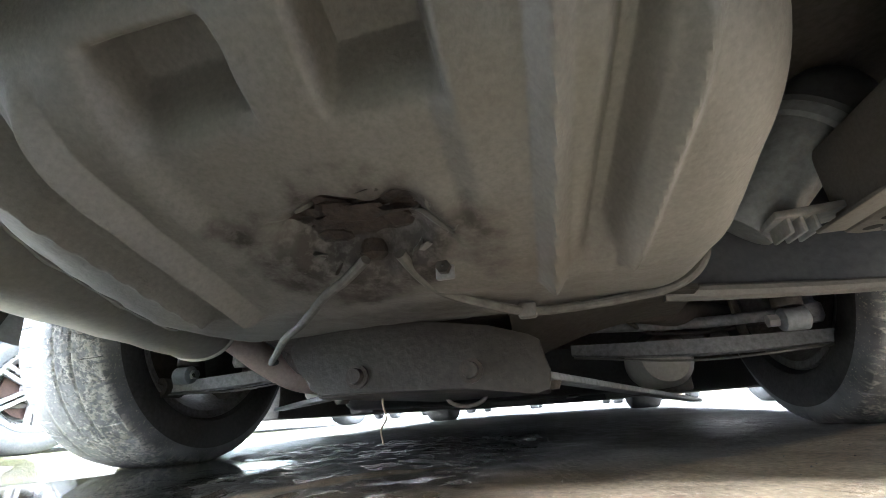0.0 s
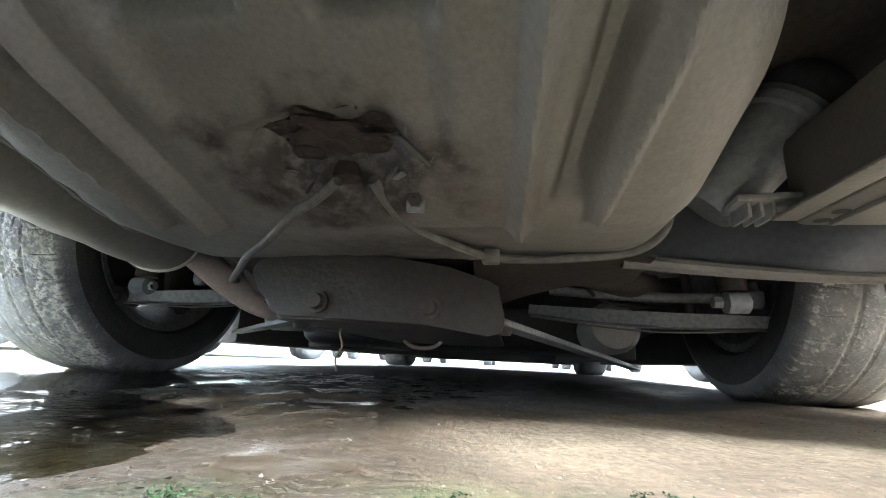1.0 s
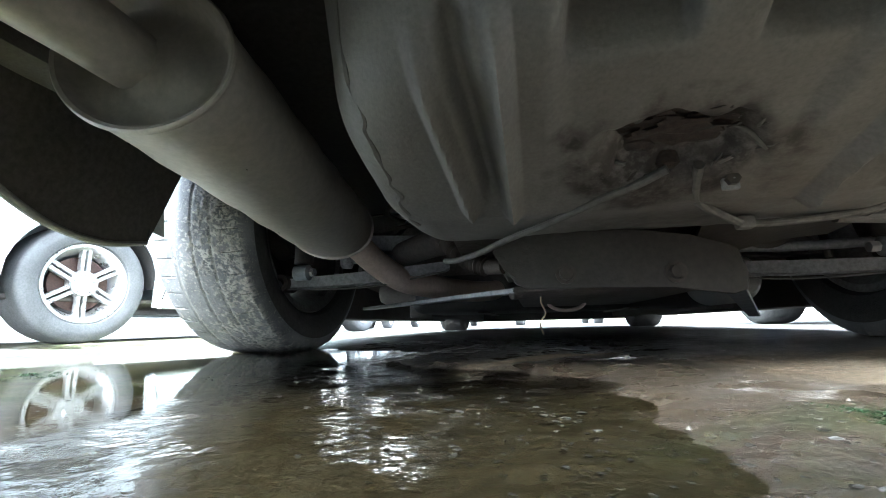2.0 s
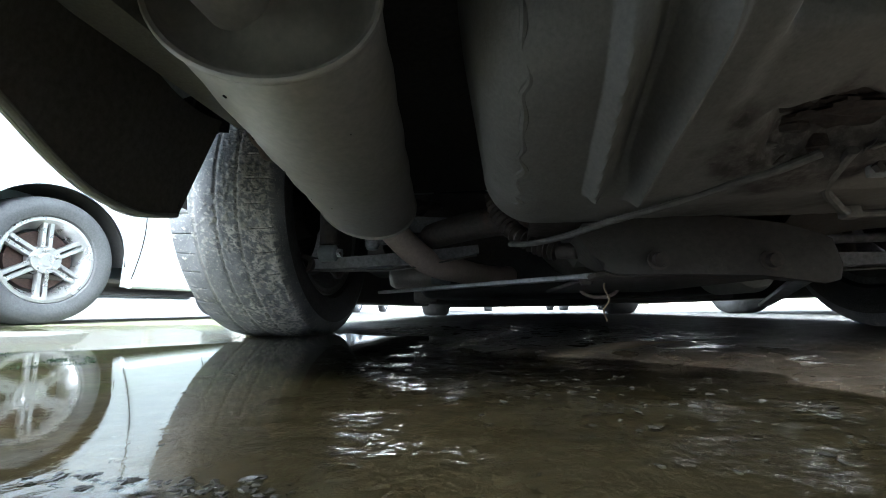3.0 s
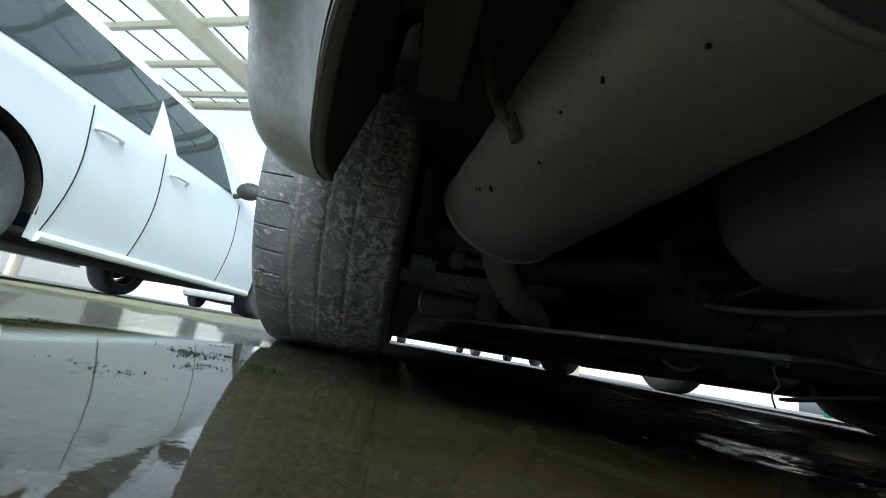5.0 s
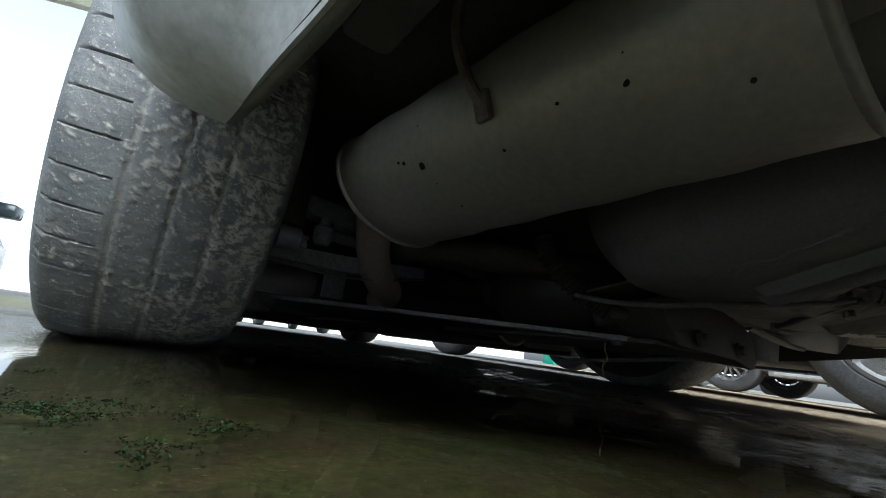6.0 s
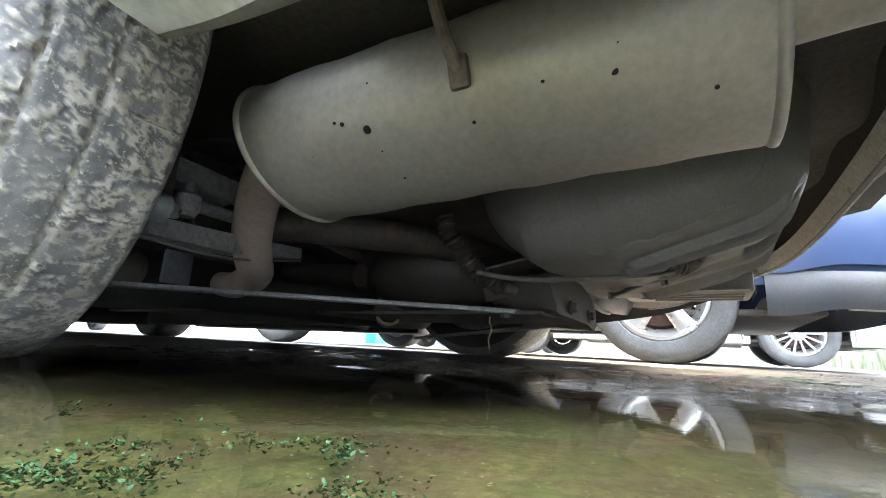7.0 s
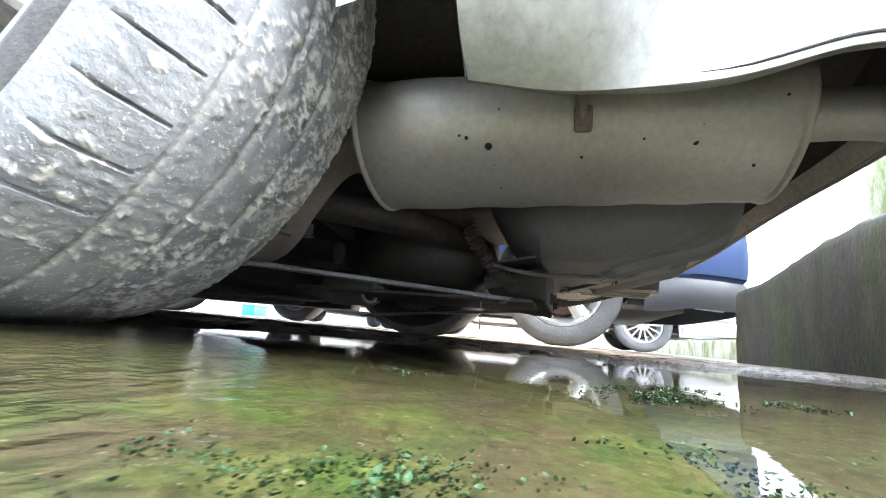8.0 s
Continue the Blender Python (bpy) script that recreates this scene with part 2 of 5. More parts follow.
def ground_material():
    """Old concrete under a car: damp brown silt, grey bare patches, green algae, and a wet film that shines."""
    m = bpy.data.materials.new("damp_concrete")
    m.use_nodes = True
    t = m.node_tree
    b = t.nodes["Principled BSDF"]
    tc = t.nodes.new("ShaderNodeTexCoord")

    def nz(s, det=6.0, r=0.6):
        n = t.nodes.new("ShaderNodeTexNoise")
        n.inputs["Scale"].default_value, n.inputs["Detail"].default_value, n.inputs["Roughness"].default_value = s, det, r
        t.links.new(tc.outputs["Object"], n.inputs["Vector"])
        return n.outputs[0]

    def rng(src, a, c, lo=0.0, hi=1.0):
        r = t.nodes.new("ShaderNodeMapRange")
        for i, v in enumerate((a, c, lo, hi)):
            r.inputs[i + 1].default_value = v
        t.links.new(src, r.inputs[0])
        return r.outputs[0]

    def mix(fac, a, c, kind="MIX"):
        x = t.nodes.new("ShaderNodeMix")
        x.data_type, x.blend_type = "RGBA", kind
        for sock, v in ((x.inputs[0], fac), (x.inputs[6], a), (x.inputs[7], c)):
            if isinstance(v, tuple):
                sock.default_value = (*v, 1)
            elif isinstance(v, float):
                sock.default_value = v
            else:
                t.links.new(v, sock)
        return x.outputs[2]

    def attr(name):
        a = t.nodes.new("ShaderNodeAttribute")
        a.attribute_name = name
        return a.outputs["Fac"]

    silt, wet, green, dust_lit = attr("silt"), attr("wet"), attr("green"), attr("dust_lit")
    grey = mix(rng(nz(5), 0.35, 0.65), (0.20, 0.194, 0.18), (0.125, 0.122, 0.112))
    brown = mix(rng(nz(13), 0.35, 0.65), (0.215, 0.155, 0.095), (0.110, 0.080, 0.050))
    col = mix(silt, grey, brown)
    # dusty tan, its strength by place also carrying painted brightness under the tail
    col = mix(dust_lit, col, mix(rng(nz(9), 0.35, 0.65), (0.42, 0.33, 0.22), (0.27, 0.205, 0.135)))
    moss = mix(rng(nz(40), 0.4, 0.6), (0.085, 0.175, 0.038), (0.22, 0.25, 0.080))
    gm = t.nodes.new("ShaderNodeMath")
    gm.operation = "MULTIPLY"
    t.links.new(green, gm.inputs[0])
    t.links.new(rng(nz(17, 8.0, 0.7), 0.42, 0.58), gm.inputs[1])
    col = mix(gm.outputs[0], col, moss)
    col = mix(0.45, col, rng(nz(160, 4.0), 0.25, 0.75), "OVERLAY")
    specks = rng(nz(300, 2.0), 0.66, 0.72)
    col = mix(specks, col, (0.5, 0.46, 0.38))
    wetcol = mix(wet, col, mix(0.74, col, (0.016, 0.014, 0.011)))
    t.links.new(wetcol, b.inputs["Base Color"])
    film = rng(nz(26, 6.0), 0.35, 0.65, 0.16, 0.45)
    rr = t.nodes.new("ShaderNodeMix")
    rr.data_type = "FLOAT"
    rr.inputs[2].default_value = 0.75
    t.links.new(wet, rr.inputs[0])
    t.links.new(film, rr.inputs[3])
    t.links.new(rr.outputs[0], b.inputs["Roughness"])
    b1 = t.nodes.new("ShaderNodeBump")
    b1.inputs["Strength"].default_value, b1.inputs["Distance"].default_value = 0.9, 0.0035
    t.links.new(nz(150, 9.0, 0.7), b1.inputs["Height"])
    b2 = t.nodes.new("ShaderNodeBump")
    b2.inputs["Strength"].default_value, b2.inputs["Distance"].default_value = 0.8, 0.006
    t.links.new(nz(38, 4.0), b2.inputs["Height"])
    t.links.new(b1.outputs[0], b2.inputs["Normal"])
    t.links.new(b2.outputs[0], b.inputs["Normal"])
    return m


M_GROUND = ground_material()


def tread_material():
    """Worn tread: dark grey rubber with pale dried mud, as the mesh's mud values tell."""
    m = bpy.data.materials.new("muddy_tread_rubber")
    m.use_nodes = True
    t = m.node_tree
    b = t.nodes["Principled BSDF"]
    tc = t.nodes.new("ShaderNodeTexCoord")
    at = t.nodes.new("ShaderNodeAttribute")
    at.attribute_name = "mud"

    def nz(s, det=6.0):
        n = t.nodes.new("ShaderNodeTexNoise")
        n.inputs["Scale"].default_value, n.inputs["Detail"].default_value = s, det
        t.links.new(tc.outputs["Object"], n.inputs["Vector"])
        return n.outputs[0]

    def mix(fac, a, c):
        x = t.nodes.new("ShaderNodeMix")
        x.data_type = "RGBA"
        t.links.new(fac, x.inputs[0])
        for sock, v in ((x.inputs[6], a), (x.inputs[7], c)):
            if isinstance(v, tuple):
                sock.default_value = (*v, 1)
            else:
                t.links.new(v, sock)
        return x.outputs[2]

    def rng(src, a, c):
        r = t.nodes.new("ShaderNodeMapRange")
        r.inputs[1].default_value, r.inputs[2].default_value = a, c
        t.links.new(src, r.inputs[0])
        return r.outputs[0]

    rubber = mix(rng(nz(20), 0.35, 0.65), (0.135, 0.140, 0.146), (0.235, 0.240, 0.245))
    rubber = mix(rng(nz(330, 3.0), 0.61, 0.67), rubber, (0.40, 0.38, 0.33))
    mud = mix(rng(nz(60), 0.35, 0.65), (0.52, 0.50, 0.46), (0.36, 0.34, 0.305))
    fm = t.nodes.new("ShaderNodeMath")
    fm.operation = "MULTIPLY"
    t.links.new(at.outputs["Fac"], fm.inputs[0])
    t.links.new(rng(nz(170, 4.0), 0.36, 0.50), fm.inputs[1])
    t.links.new(mix(fm.outputs[0], rubber, mud), b.inputs["Base Color"])
    b.inputs["Roughness"].default_value = 0.55
    b.inputs["Specular IOR Level"].default_value = 0.4
    bn = t.nodes.new("ShaderNodeBump")
    bn.inputs["Strength"].default_value, bn.inputs["Distance"].default_value = 0.6, 0.002
    t.links.new(nz(180, 6.0), bn.inputs["Height"])
    t.links.new(bn.outputs[0], b.inputs["Normal"])
    return m


M_TREAD = tread_material()


def panel_material():
    """Translucent corrugated roofing that lets daylight through."""
    m = bpy.data.materials.new("translucent_roof_sheet")
    m.use_nodes = True
    t = m.node_tree
    t.nodes.remove(t.nodes["Principled BSDF"])
    d, tr, mx, tc, n, ra = (t.nodes.new("ShaderNode" + k) for k in ("BsdfDiffuse", "BsdfTranslucent", "MixShader", "TexCoord", "TexNoise", "MapRange"))
    n.inputs["Scale"].default_value = 1.2
    t.links.new(tc.outputs["Object"], n.inputs["Vector"])
    ra.inputs[3].default_value, ra.inputs[4].default_value = 0.55, 0.8
    t.links.new(n.outputs[0], ra.inputs[0])
    d.inputs[0].default_value = (0.8, 0.82, 0.8, 1)
    tr.inputs[0].default_value = (0.85, 0.9, 0.88, 1)
    t.links.new(ra.outputs[0], mx.inputs[0])
    t.links.new(d.outputs[0], mx.inputs[1])
    t.links.new(tr.outputs[0], mx.inputs[2])
    t.links.new(mx.outputs[0], t.nodes["Material Output"].inputs["Surface"])
    return m


M_PANEL = panel_material()


# ---- mesh helpers ----
def finish(bm, name, mat, smooth=35):
    me = bpy.data.meshes.new(name)
    bmesh.ops.recalc_face_normals(bm, faces=bm.faces[:])
    bm.to_mesh(me)
    bm.free()
    me.materials.append(mat)
    if smooth:
        me.shade_smooth()
        me.set_sharp_from_angle(angle=radians(smooth))
    return me


def part(name, bm, mat, parent, label="", smooth=35):
    ob = new(name, finish(bm, name, mat, smooth))
    ob.parent = parent
    return tagged(ob, label)


def thing(name, label, category, at=(0, 0, 0), group="", kind="", turn=0.0):
    ob = new(name)
    ob.empty_display_size = 0.1
    ob.matrix_basis = pose(*at, 0, 0, turn)
    return tagged(ob, label, category, group, kind)


def spline(points, steps=8):
    """Catmull-Rom through the points."""
    p = [Vector(q) for q in points]
    p = [p[0] * 2 - p[1], *p, p[-1] * 2 - p[-2]]
    out = []
    for i in range(1, len(p) - 2):
        for k in range(steps):
            u = k / steps
            a, b, c, d = p[i - 1], p[i], p[i + 1], p[i + 2]
            out.append(0.5 * (2 * b + (c - a) * u + (2 * a - 5 * b + 4 * c - d) * u * u + (3 * b - a - 3 * c + d) * u ** 3))
    out.append(p[-2])
    return out


def tube(points, radius, segs=16, bm=None, caps=True, steps=8, flat=1.0):
    """A round bar or pipe along the points; radius may be a function of 0..1; flat squashes it."""
    bm = bm or bmesh.new()
    pts = spline(points, steps) if steps > 1 else [Vector(q) for q in points]
    rings, up = [], None
    for i, p in enumerate(pts):
        d = (pts[min(i + 1, len(pts) - 1)] - pts[max(i - 1, 0)]).normalized()
        if up is None:
            up = Vector((0, 0, 1)) if abs(d.z) < 0.9 else Vector((1, 0, 0))
        side = d.cross(up).normalized()
        up = side.cross(d).normalized()
        r = radius(i / (len(pts) - 1)) if callable(radius) else radius
        rings.append([bm.verts.new(p + side * math.cos(a) * r + up * math.sin(a) * r * flat) for a in (2 * math.pi * k / segs for k in range(segs))])
    for a, b in zip(rings, rings[1:]):
        for k in range(segs):
            bm.faces.new((a[k], a[(k + 1) % segs], b[(k + 1) % segs], b[k]))
    if caps:
        bm.faces.new(rings[0][::-1])
        bm.faces.new(rings[-1])
    return bm


def slab(x0, x1, y0, y1, z0, z1, bevel=0.004, bm=None, m=None, segs=2):
    """A box with rounded edges."""
    own = bmesh.new()
    bmesh.ops.create_cube(own, size=1)
    for v in own.verts:
        v.co = Vector(((x0 + x1) / 2 + v.co.x * (x1 - x0), (y0 + y1) / 2 + v.co.y * (y1 - y0), (z0 + z1) / 2 + v.co.z * (z1 - z0)))
    if bevel:
        bmesh.ops.bevel(own, geom=own.edges[:], offset=bevel, segments=segs, profile=0.5, affect="EDGES")
    if m is not None:
        bmesh.ops.transform(own, matrix=m, verts=own.verts)
    if bm is None:
        return own
    merge(bm, own)
    return bm


def merge(bm, other):
    me = bpy.data.meshes.new("tmp")
    other.to_mesh(me)
    other.free()
    bm.from_mesh(me)
    bpy.data.meshes.remove(me)
    return bm


def lathe(profile, segs=48, axis="x", centre=(0, 0, 0), bm=None, close=False):
    """Turns (along, radius) pairs round an axis."""
    bm = bm or bmesh.new()
    c = Vector(centre)
    rings = []
    for s, r in profile:
        ring = []
        for k in range(segs):
            a = 2 * math.pi * k / segs
            q = (s, math.cos(a) * r, math.sin(a) * r)
            q = q if axis == "x" else ((q[1], q[0], q[2]) if axis == "y" else (q[1], q[2], q[0]))
            ring.append(bm.verts.new(c + Vector(q)))
        rings.append(ring)
    pairs = list(zip(rings, rings[1:])) + ([(rings[-1], rings[0])] if close else [])
    for a, b in pairs:
        for k in range(segs):
            bm.faces.new((a[k], a[(k + 1) % segs], b[(k + 1) % segs], b[k]))
    return bm


def sheet(f, us, vs, thick=0.0):
    """A surface f(u, v) over two lists of values, with thickness along its normals."""
    bm = bmesh.new()
    g = [[bm.verts.new(f(u, v)) for v in vs] for u in us]
    for i in range(len(us) - 1):
        for j in range(len(vs) - 1):
            bm.faces.new((g[i][j], g[i + 1][j], g[i + 1][j + 1], g[i][j + 1]))
    if thick:
        bm.normal_update()
        bmesh.ops.solidify(bm, geom=bm.faces[:], thickness=thick)
    return bm


def steps(a, b, n):
    return [a + (b - a) * i / n for i in range(n + 1)]


def smooth01(x):
    x = min(1.0, max(0.0, x))
    return x * x * (3 - 2 * x)


def prism(outline, depth, m, bevel=0.0):
    """A flat outline (x, y) pushed out by depth in z and laid by the pose m."""
    bm = bmesh.new()
    lo = [bm.verts.new((x, y, 0)) for x, y in outline]
    hi = [bm.verts.new((x, y, depth)) for x, y in outline]
    bm.faces.new(lo[::-1])
    bm.faces.new(hi)
    n = len(outline)
    for i in range(n):
        bm.faces.new((lo[i], lo[(i + 1) % n], hi[(i + 1) % n], hi[i]))
    if bevel:
        bmesh.ops.bevel(bm, geom=bm.edges[:], offset=bevel, segments=2, profile=0.5, affect="EDGES")
    bmesh.ops.transform(bm, matrix=m, verts=bm.verts)
    return bm


# ---- ground ----
def axis_values(lo, hi, step, far):
    v = [lo + step * i for i in range(int(round((hi - lo) / step)) + 1)]
    s, a, b = step, v[0], v[-1]
    left, right = [], []
    while a > -far:
        s *= 1.22
        a -= s
        b += s
        left.append(a)
        right.append(b)
    return left[::-1] + v + right


def puddle_depth(x, y):
    """0 outside the puddle, 1 well inside it."""
    w = noise.noise((x * 2.3, y * 2.3, 3.1)) * 0.28 + noise.noise((x * 7, y * 7, 1.7)) * 0.13 + noise.noise((x * 23, y * 23, 5.7)) * 0.05
    a = 1.0 - math.hypot((x + 0.98) / 0.74, (y + 0.45) / 0.56) + w * 0.8
    b = 1.0 - math.hypot((x + 0.42) / 0.30, (y + 0.62) / 0.16) + w * 0.6
    c = 1.0 - math.hypot((x + 1.9) / 0.8, (y - 0.4) / 0.35) + w * 0.8
    d = 1.0 - math.hypot((x + 1.08) / 0.36, (y - 0.08) / 0.30) + w * 0.8
    f = 1.0 - math.hypot((x + 0.48) / 0.46, (y + 0.80) / 0.36) + w * 0.9
    e = 1.0 - math.hypot((x + 0.62) / 0.36, (y + 0.78) / 0.24) + w * 0.8
    return smooth01(max(a, b, c, d, e, f) * 4.0 + 0.45)


def ground_height(x, y):
    near = smooth01((6 - math.hypot(x, y)) / 3)
    h = 0.006 + 0.0035 * noise.noise((x * 6, y * 6, 0.3)) + 0.0022 * noise.noise((x * 26, y * 26, 2.2)) + 0.0016 * noise.noise((x * 70, y * 70, 4.2))
    return near * (h - 0.013 * puddle_depth(x, y)) + (1 - near) * 0.004


def ground():
    xs, ys = axis_values(-2.3, 1.3, 0.016, 900), axis_values(-1.25, 1.0, 0.016, 900)
    bm = bmesh.new()
    g = [[bm.verts.new((x, y, ground_height(x, y))) for y in ys] for x in xs]
    for i in range(len(xs) - 1):
        for j in range(len(ys) - 1):
            bm.faces.new((g[i][j], g[i + 1][j], g[i + 1][j + 1], g[i][j + 1]))
    ob = new("ground", finish(bm, "ground", M_GROUND, 80))
    tagged(ob, "damp old concrete ground with brown silt, algae and a shallow puddle", "ground", kind="structure")
    me = ob.data
    silt, wet, green, dust_lit = (me.attributes.new(k, "FLOAT", "POINT") for k in ("silt", "wet", "green", "dust_lit"))
    n = len(me.vertices)
    va, vb, vc, vd = np.zeros(n), np.zeros(n), np.zeros(n), np.zeros(n)
    for i, v in enumerate(me.vertices):
        x, y = v.co.x, v.co.y
        if abs(x) > 8 or abs(y) > 8:
            continue
        w = noise.noise((x * 3, y * 3, 7.0)) * 0.25 + noise.noise((x * 11, y * 11, 8.0)) * 0.1
        va[i] = smooth01((0.85 - math.hypot((x - 0.25) / 1.5, (y + 0.80) / 0.60) + w) * 3)
        va[i] = max(va[i], 0.8 * smooth01((0.8 - math.hypot((x + 0.8) / 0.9, (y + 0.3) / 0.7) + w) * 3))
        vb[i] = 0.16 * smooth01((1.0 - math.hypot((x + 0.75) / 1.05, (y + 0.30) / 0.9) + w) * 3)
        vb[i] = max(vb[i], smooth01((1.0 - math.hypot((x + 0.18) / 0.52, (y + 0.12) / 0.56) + w) * 3))
        vb[i] = max(vb[i], 0.75 * smooth01((1.0 - math.hypot((x + 0.1) / 1.0, (y - 0.3) / 0.75) + w) * 2))
        vb[i] = max(vb[i], 0.5 * smooth01((1.0 - math.hypot((x - 0.1) / 1.3, (y + 0.90) / 0.36) + w) * 3))
        vb[i] = max(vb[i], smooth01((1.0 - math.hypot((x + 0.20) / 0.33, (y + 0.52) / 0.30) + w) * 3))
        rim = smooth01((1.0 - math.hypot((x - 0.45) / 0.95, (y + 0.92) / 0.36) + 2 * w) * 3)
        vb[i], va[i] = max(vb[i], 0.55 * rim), max(va[i], 0.7 * rim)
        vb[i] = max(vb[i], smooth01((1.0 - math.hypot((x + 0.16) / 0.34, (y + 0.78) / 0.34) + w) * 3))
        # a long pale tongue of dried silt, and dried dusty ground past a slanting wet edge; its tan is painted brighter
        # forward under the tail, in place of light there
        along, across = ((x + 0.10) + (y + 0.465) * 0.86) / 1.32, ((y + 0.465) - (x + 0.10) * 0.86) / 1.32
        tongue = smooth01((1.0 - math.hypot(along / 0.19, across / 0.028) + w) * 3)
        dry_lit = smooth01((x - y - 0.68) / 0.05 + 1.2 * w) * smooth01((x - 0.03) / 0.22 + w) * (0.15 + 0.85 * smooth01((y + 0.74) / 0.18 + w))
        vb[i], va[i], vd[i] = vb[i] * (1 - max(0.8 * tongue, 0.9 * dry_lit)), max(va[i], tongue), max(0.7 * tongue, dry_lit)
        vc[i] = 0.5 * smooth01((1.0 - math.hypot((x + 0.80) / 0.6, (y + 0.42) / 0.45) + w) * 3)
        vc[i] = max(vc[i], smooth01((1.0 - math.hypot((x + 0.96) / 0.17, (y + 0.48) / 0.14) + w) * 3))
        yard = smooth01((1.0 - math.hypot((x + 2.2) / 1.6, (y - 1.4) / 1.6) + w) * 3)
        vc[i], va[i] = max(vc[i], 0.6 * yard), max(va[i], 0.5 * yard)
        vc[i] = max(vc[i], 0.45 * smooth01((0.9 - math.hypot((x - 0.24) / 0.34, (y + 0.85) / 0.10) + 1.5 * w) * 4))
        vb[i] = max(vb[i], 0.6 * smooth01((0.9 - math.hypot((x - 0.24) / 0.34, (y + 0.86) / 0.11) + 1.5 * w) * 4))
    for a, v in ((silt, va), (wet, vb), (green, vc), (dust_lit, vd)):
        a.data.foreach_set("value", v)
    return ob


def puddle():
    bm = bmesh.new()
    bmesh.ops.create_grid(bm, x_segments=2, y_segments=2, size=1)
    for v in bm.verts:
        v.co = Vector((-1.0 + v.co.x * 1.6, -0.1 + v.co.y * 1.15, 0.0))
    ob = new("puddle_water", finish(bm, "puddle_water", M_WATER, 0))
    return tagged(ob, "shallow still puddle lying in the hollow of the concrete", "puddle", kind="structure")


def kerb_wall():
    """A low, weathered concrete wall behind the parked car, its top edge broken and worn."""
    x0, x1, y0, y1, h = -2.6, 1.16, -1.53, -1.235, 0.32

    def edge(x):
        return h + 0.010 * noise.noise((x * 4, 0, 1)) + 0.007 * noise.noise((x * 17, 0, 2)) + 0.003 * noise.noise((x * 60, 0, 3)) - 0.03 * smooth01((x - 1.14) / 0.06) + 0.085 * smooth01((1.05 - x) / 0.75)
    bm = bmesh.new()
    sec = [(y1, -0.05), *[(y1 - 0.006 * u, u) for u in steps(0.02, 0.90, 12)], (y1 - 0.010, 0.96), (y1 - 0.03, 1.0), ((y0 + y1) / 2, 1.02), (y0 + 0.02, 1.0), (y0, 0.95), (y0, -0.05)]
    rows = []
    for x in steps(x0, x1, 190):
        row = []
        for y, u in sec:
            q = Vector((x, y, edge(x) * u if u > 0 else -0.05))
            row.append(bm.verts.new(q + noise.noise_vector(q * 12) * 0.004 + noise.noise_vector(q * 45) * 0.002))
        rows.append(row)
    for a, b in zip(rows, rows[1:]):
        for k in range(len(sec) - 1):
            bm.faces.new((a[k], a[k + 1], b[k + 1], b[k]))
    bm.faces.new(rows[0])
    bm.faces.new(rows[-1][::-1])
    ob = new("kerb_wall", finish(bm, "kerb_wall", M_WALLCON, 60))
    return tagged(ob, "low stained concrete wall with green moss and a worn top", "wall", kind="structure")


def rough_block(bm, x0, x1, y0, y1, z0, z1):
    own = slab(x0, x1, y0, y1, z0, z1, 0.015)
    bmesh.ops.subdivide_edges(own, edges=[e for e in own.edges if e.calc_length() > 0.1], cuts=6, use_grid_fill=True)
    for v in own.verts:
        v.co += noise.noise_vector(v.co * 5) * 0.012
    return merge(bm, own)


def boundary_walls():
    bm = bmesh.new()
    rough_block(bm, 3.25, 12.0, -3.4, -3.1, -0.05, 0.62)
    rough_block(bm, 3.2, 12.0, -3.1, -2.75, -0.05, 0.28)
    ob = new("wall_south", finish(bm, "wall_south", M_MOSSWALL, 50))
    tagged(ob, "stepped low boundary wall of pale mossy plaster", "wall", kind="structure")
    bm = bmesh.new()
    rough_block(bm, -3.0, 3.2, -3.2, -2.9, -0.05, 1.75)
    ob = new("wall_behind", finish(bm, "wall_behind", M_MOSSWALL, 50))
    tagged(ob, "taller pale plaster wall streaked with green moss", "wall", kind="structure")
    bm = slab(-26.0, -25.6, -30, 40, -0.1, 3.2, 0.02)
    ob = new("wall_west", finish(bm, "wall_west", M_RENDER, 50))
    tagged(ob, "long pale rendered yard wall", "wall", kind="structure")
    bm = slab(-26, 40, 39.6, 40, -0.1, 3.0, 0.02)
    ob = new("wall_north", finish(bm, "wall_north", M_RENDER, 50))
    tagged(ob, "pale rendered wall at the end of the yard", "wall", kind="structure")


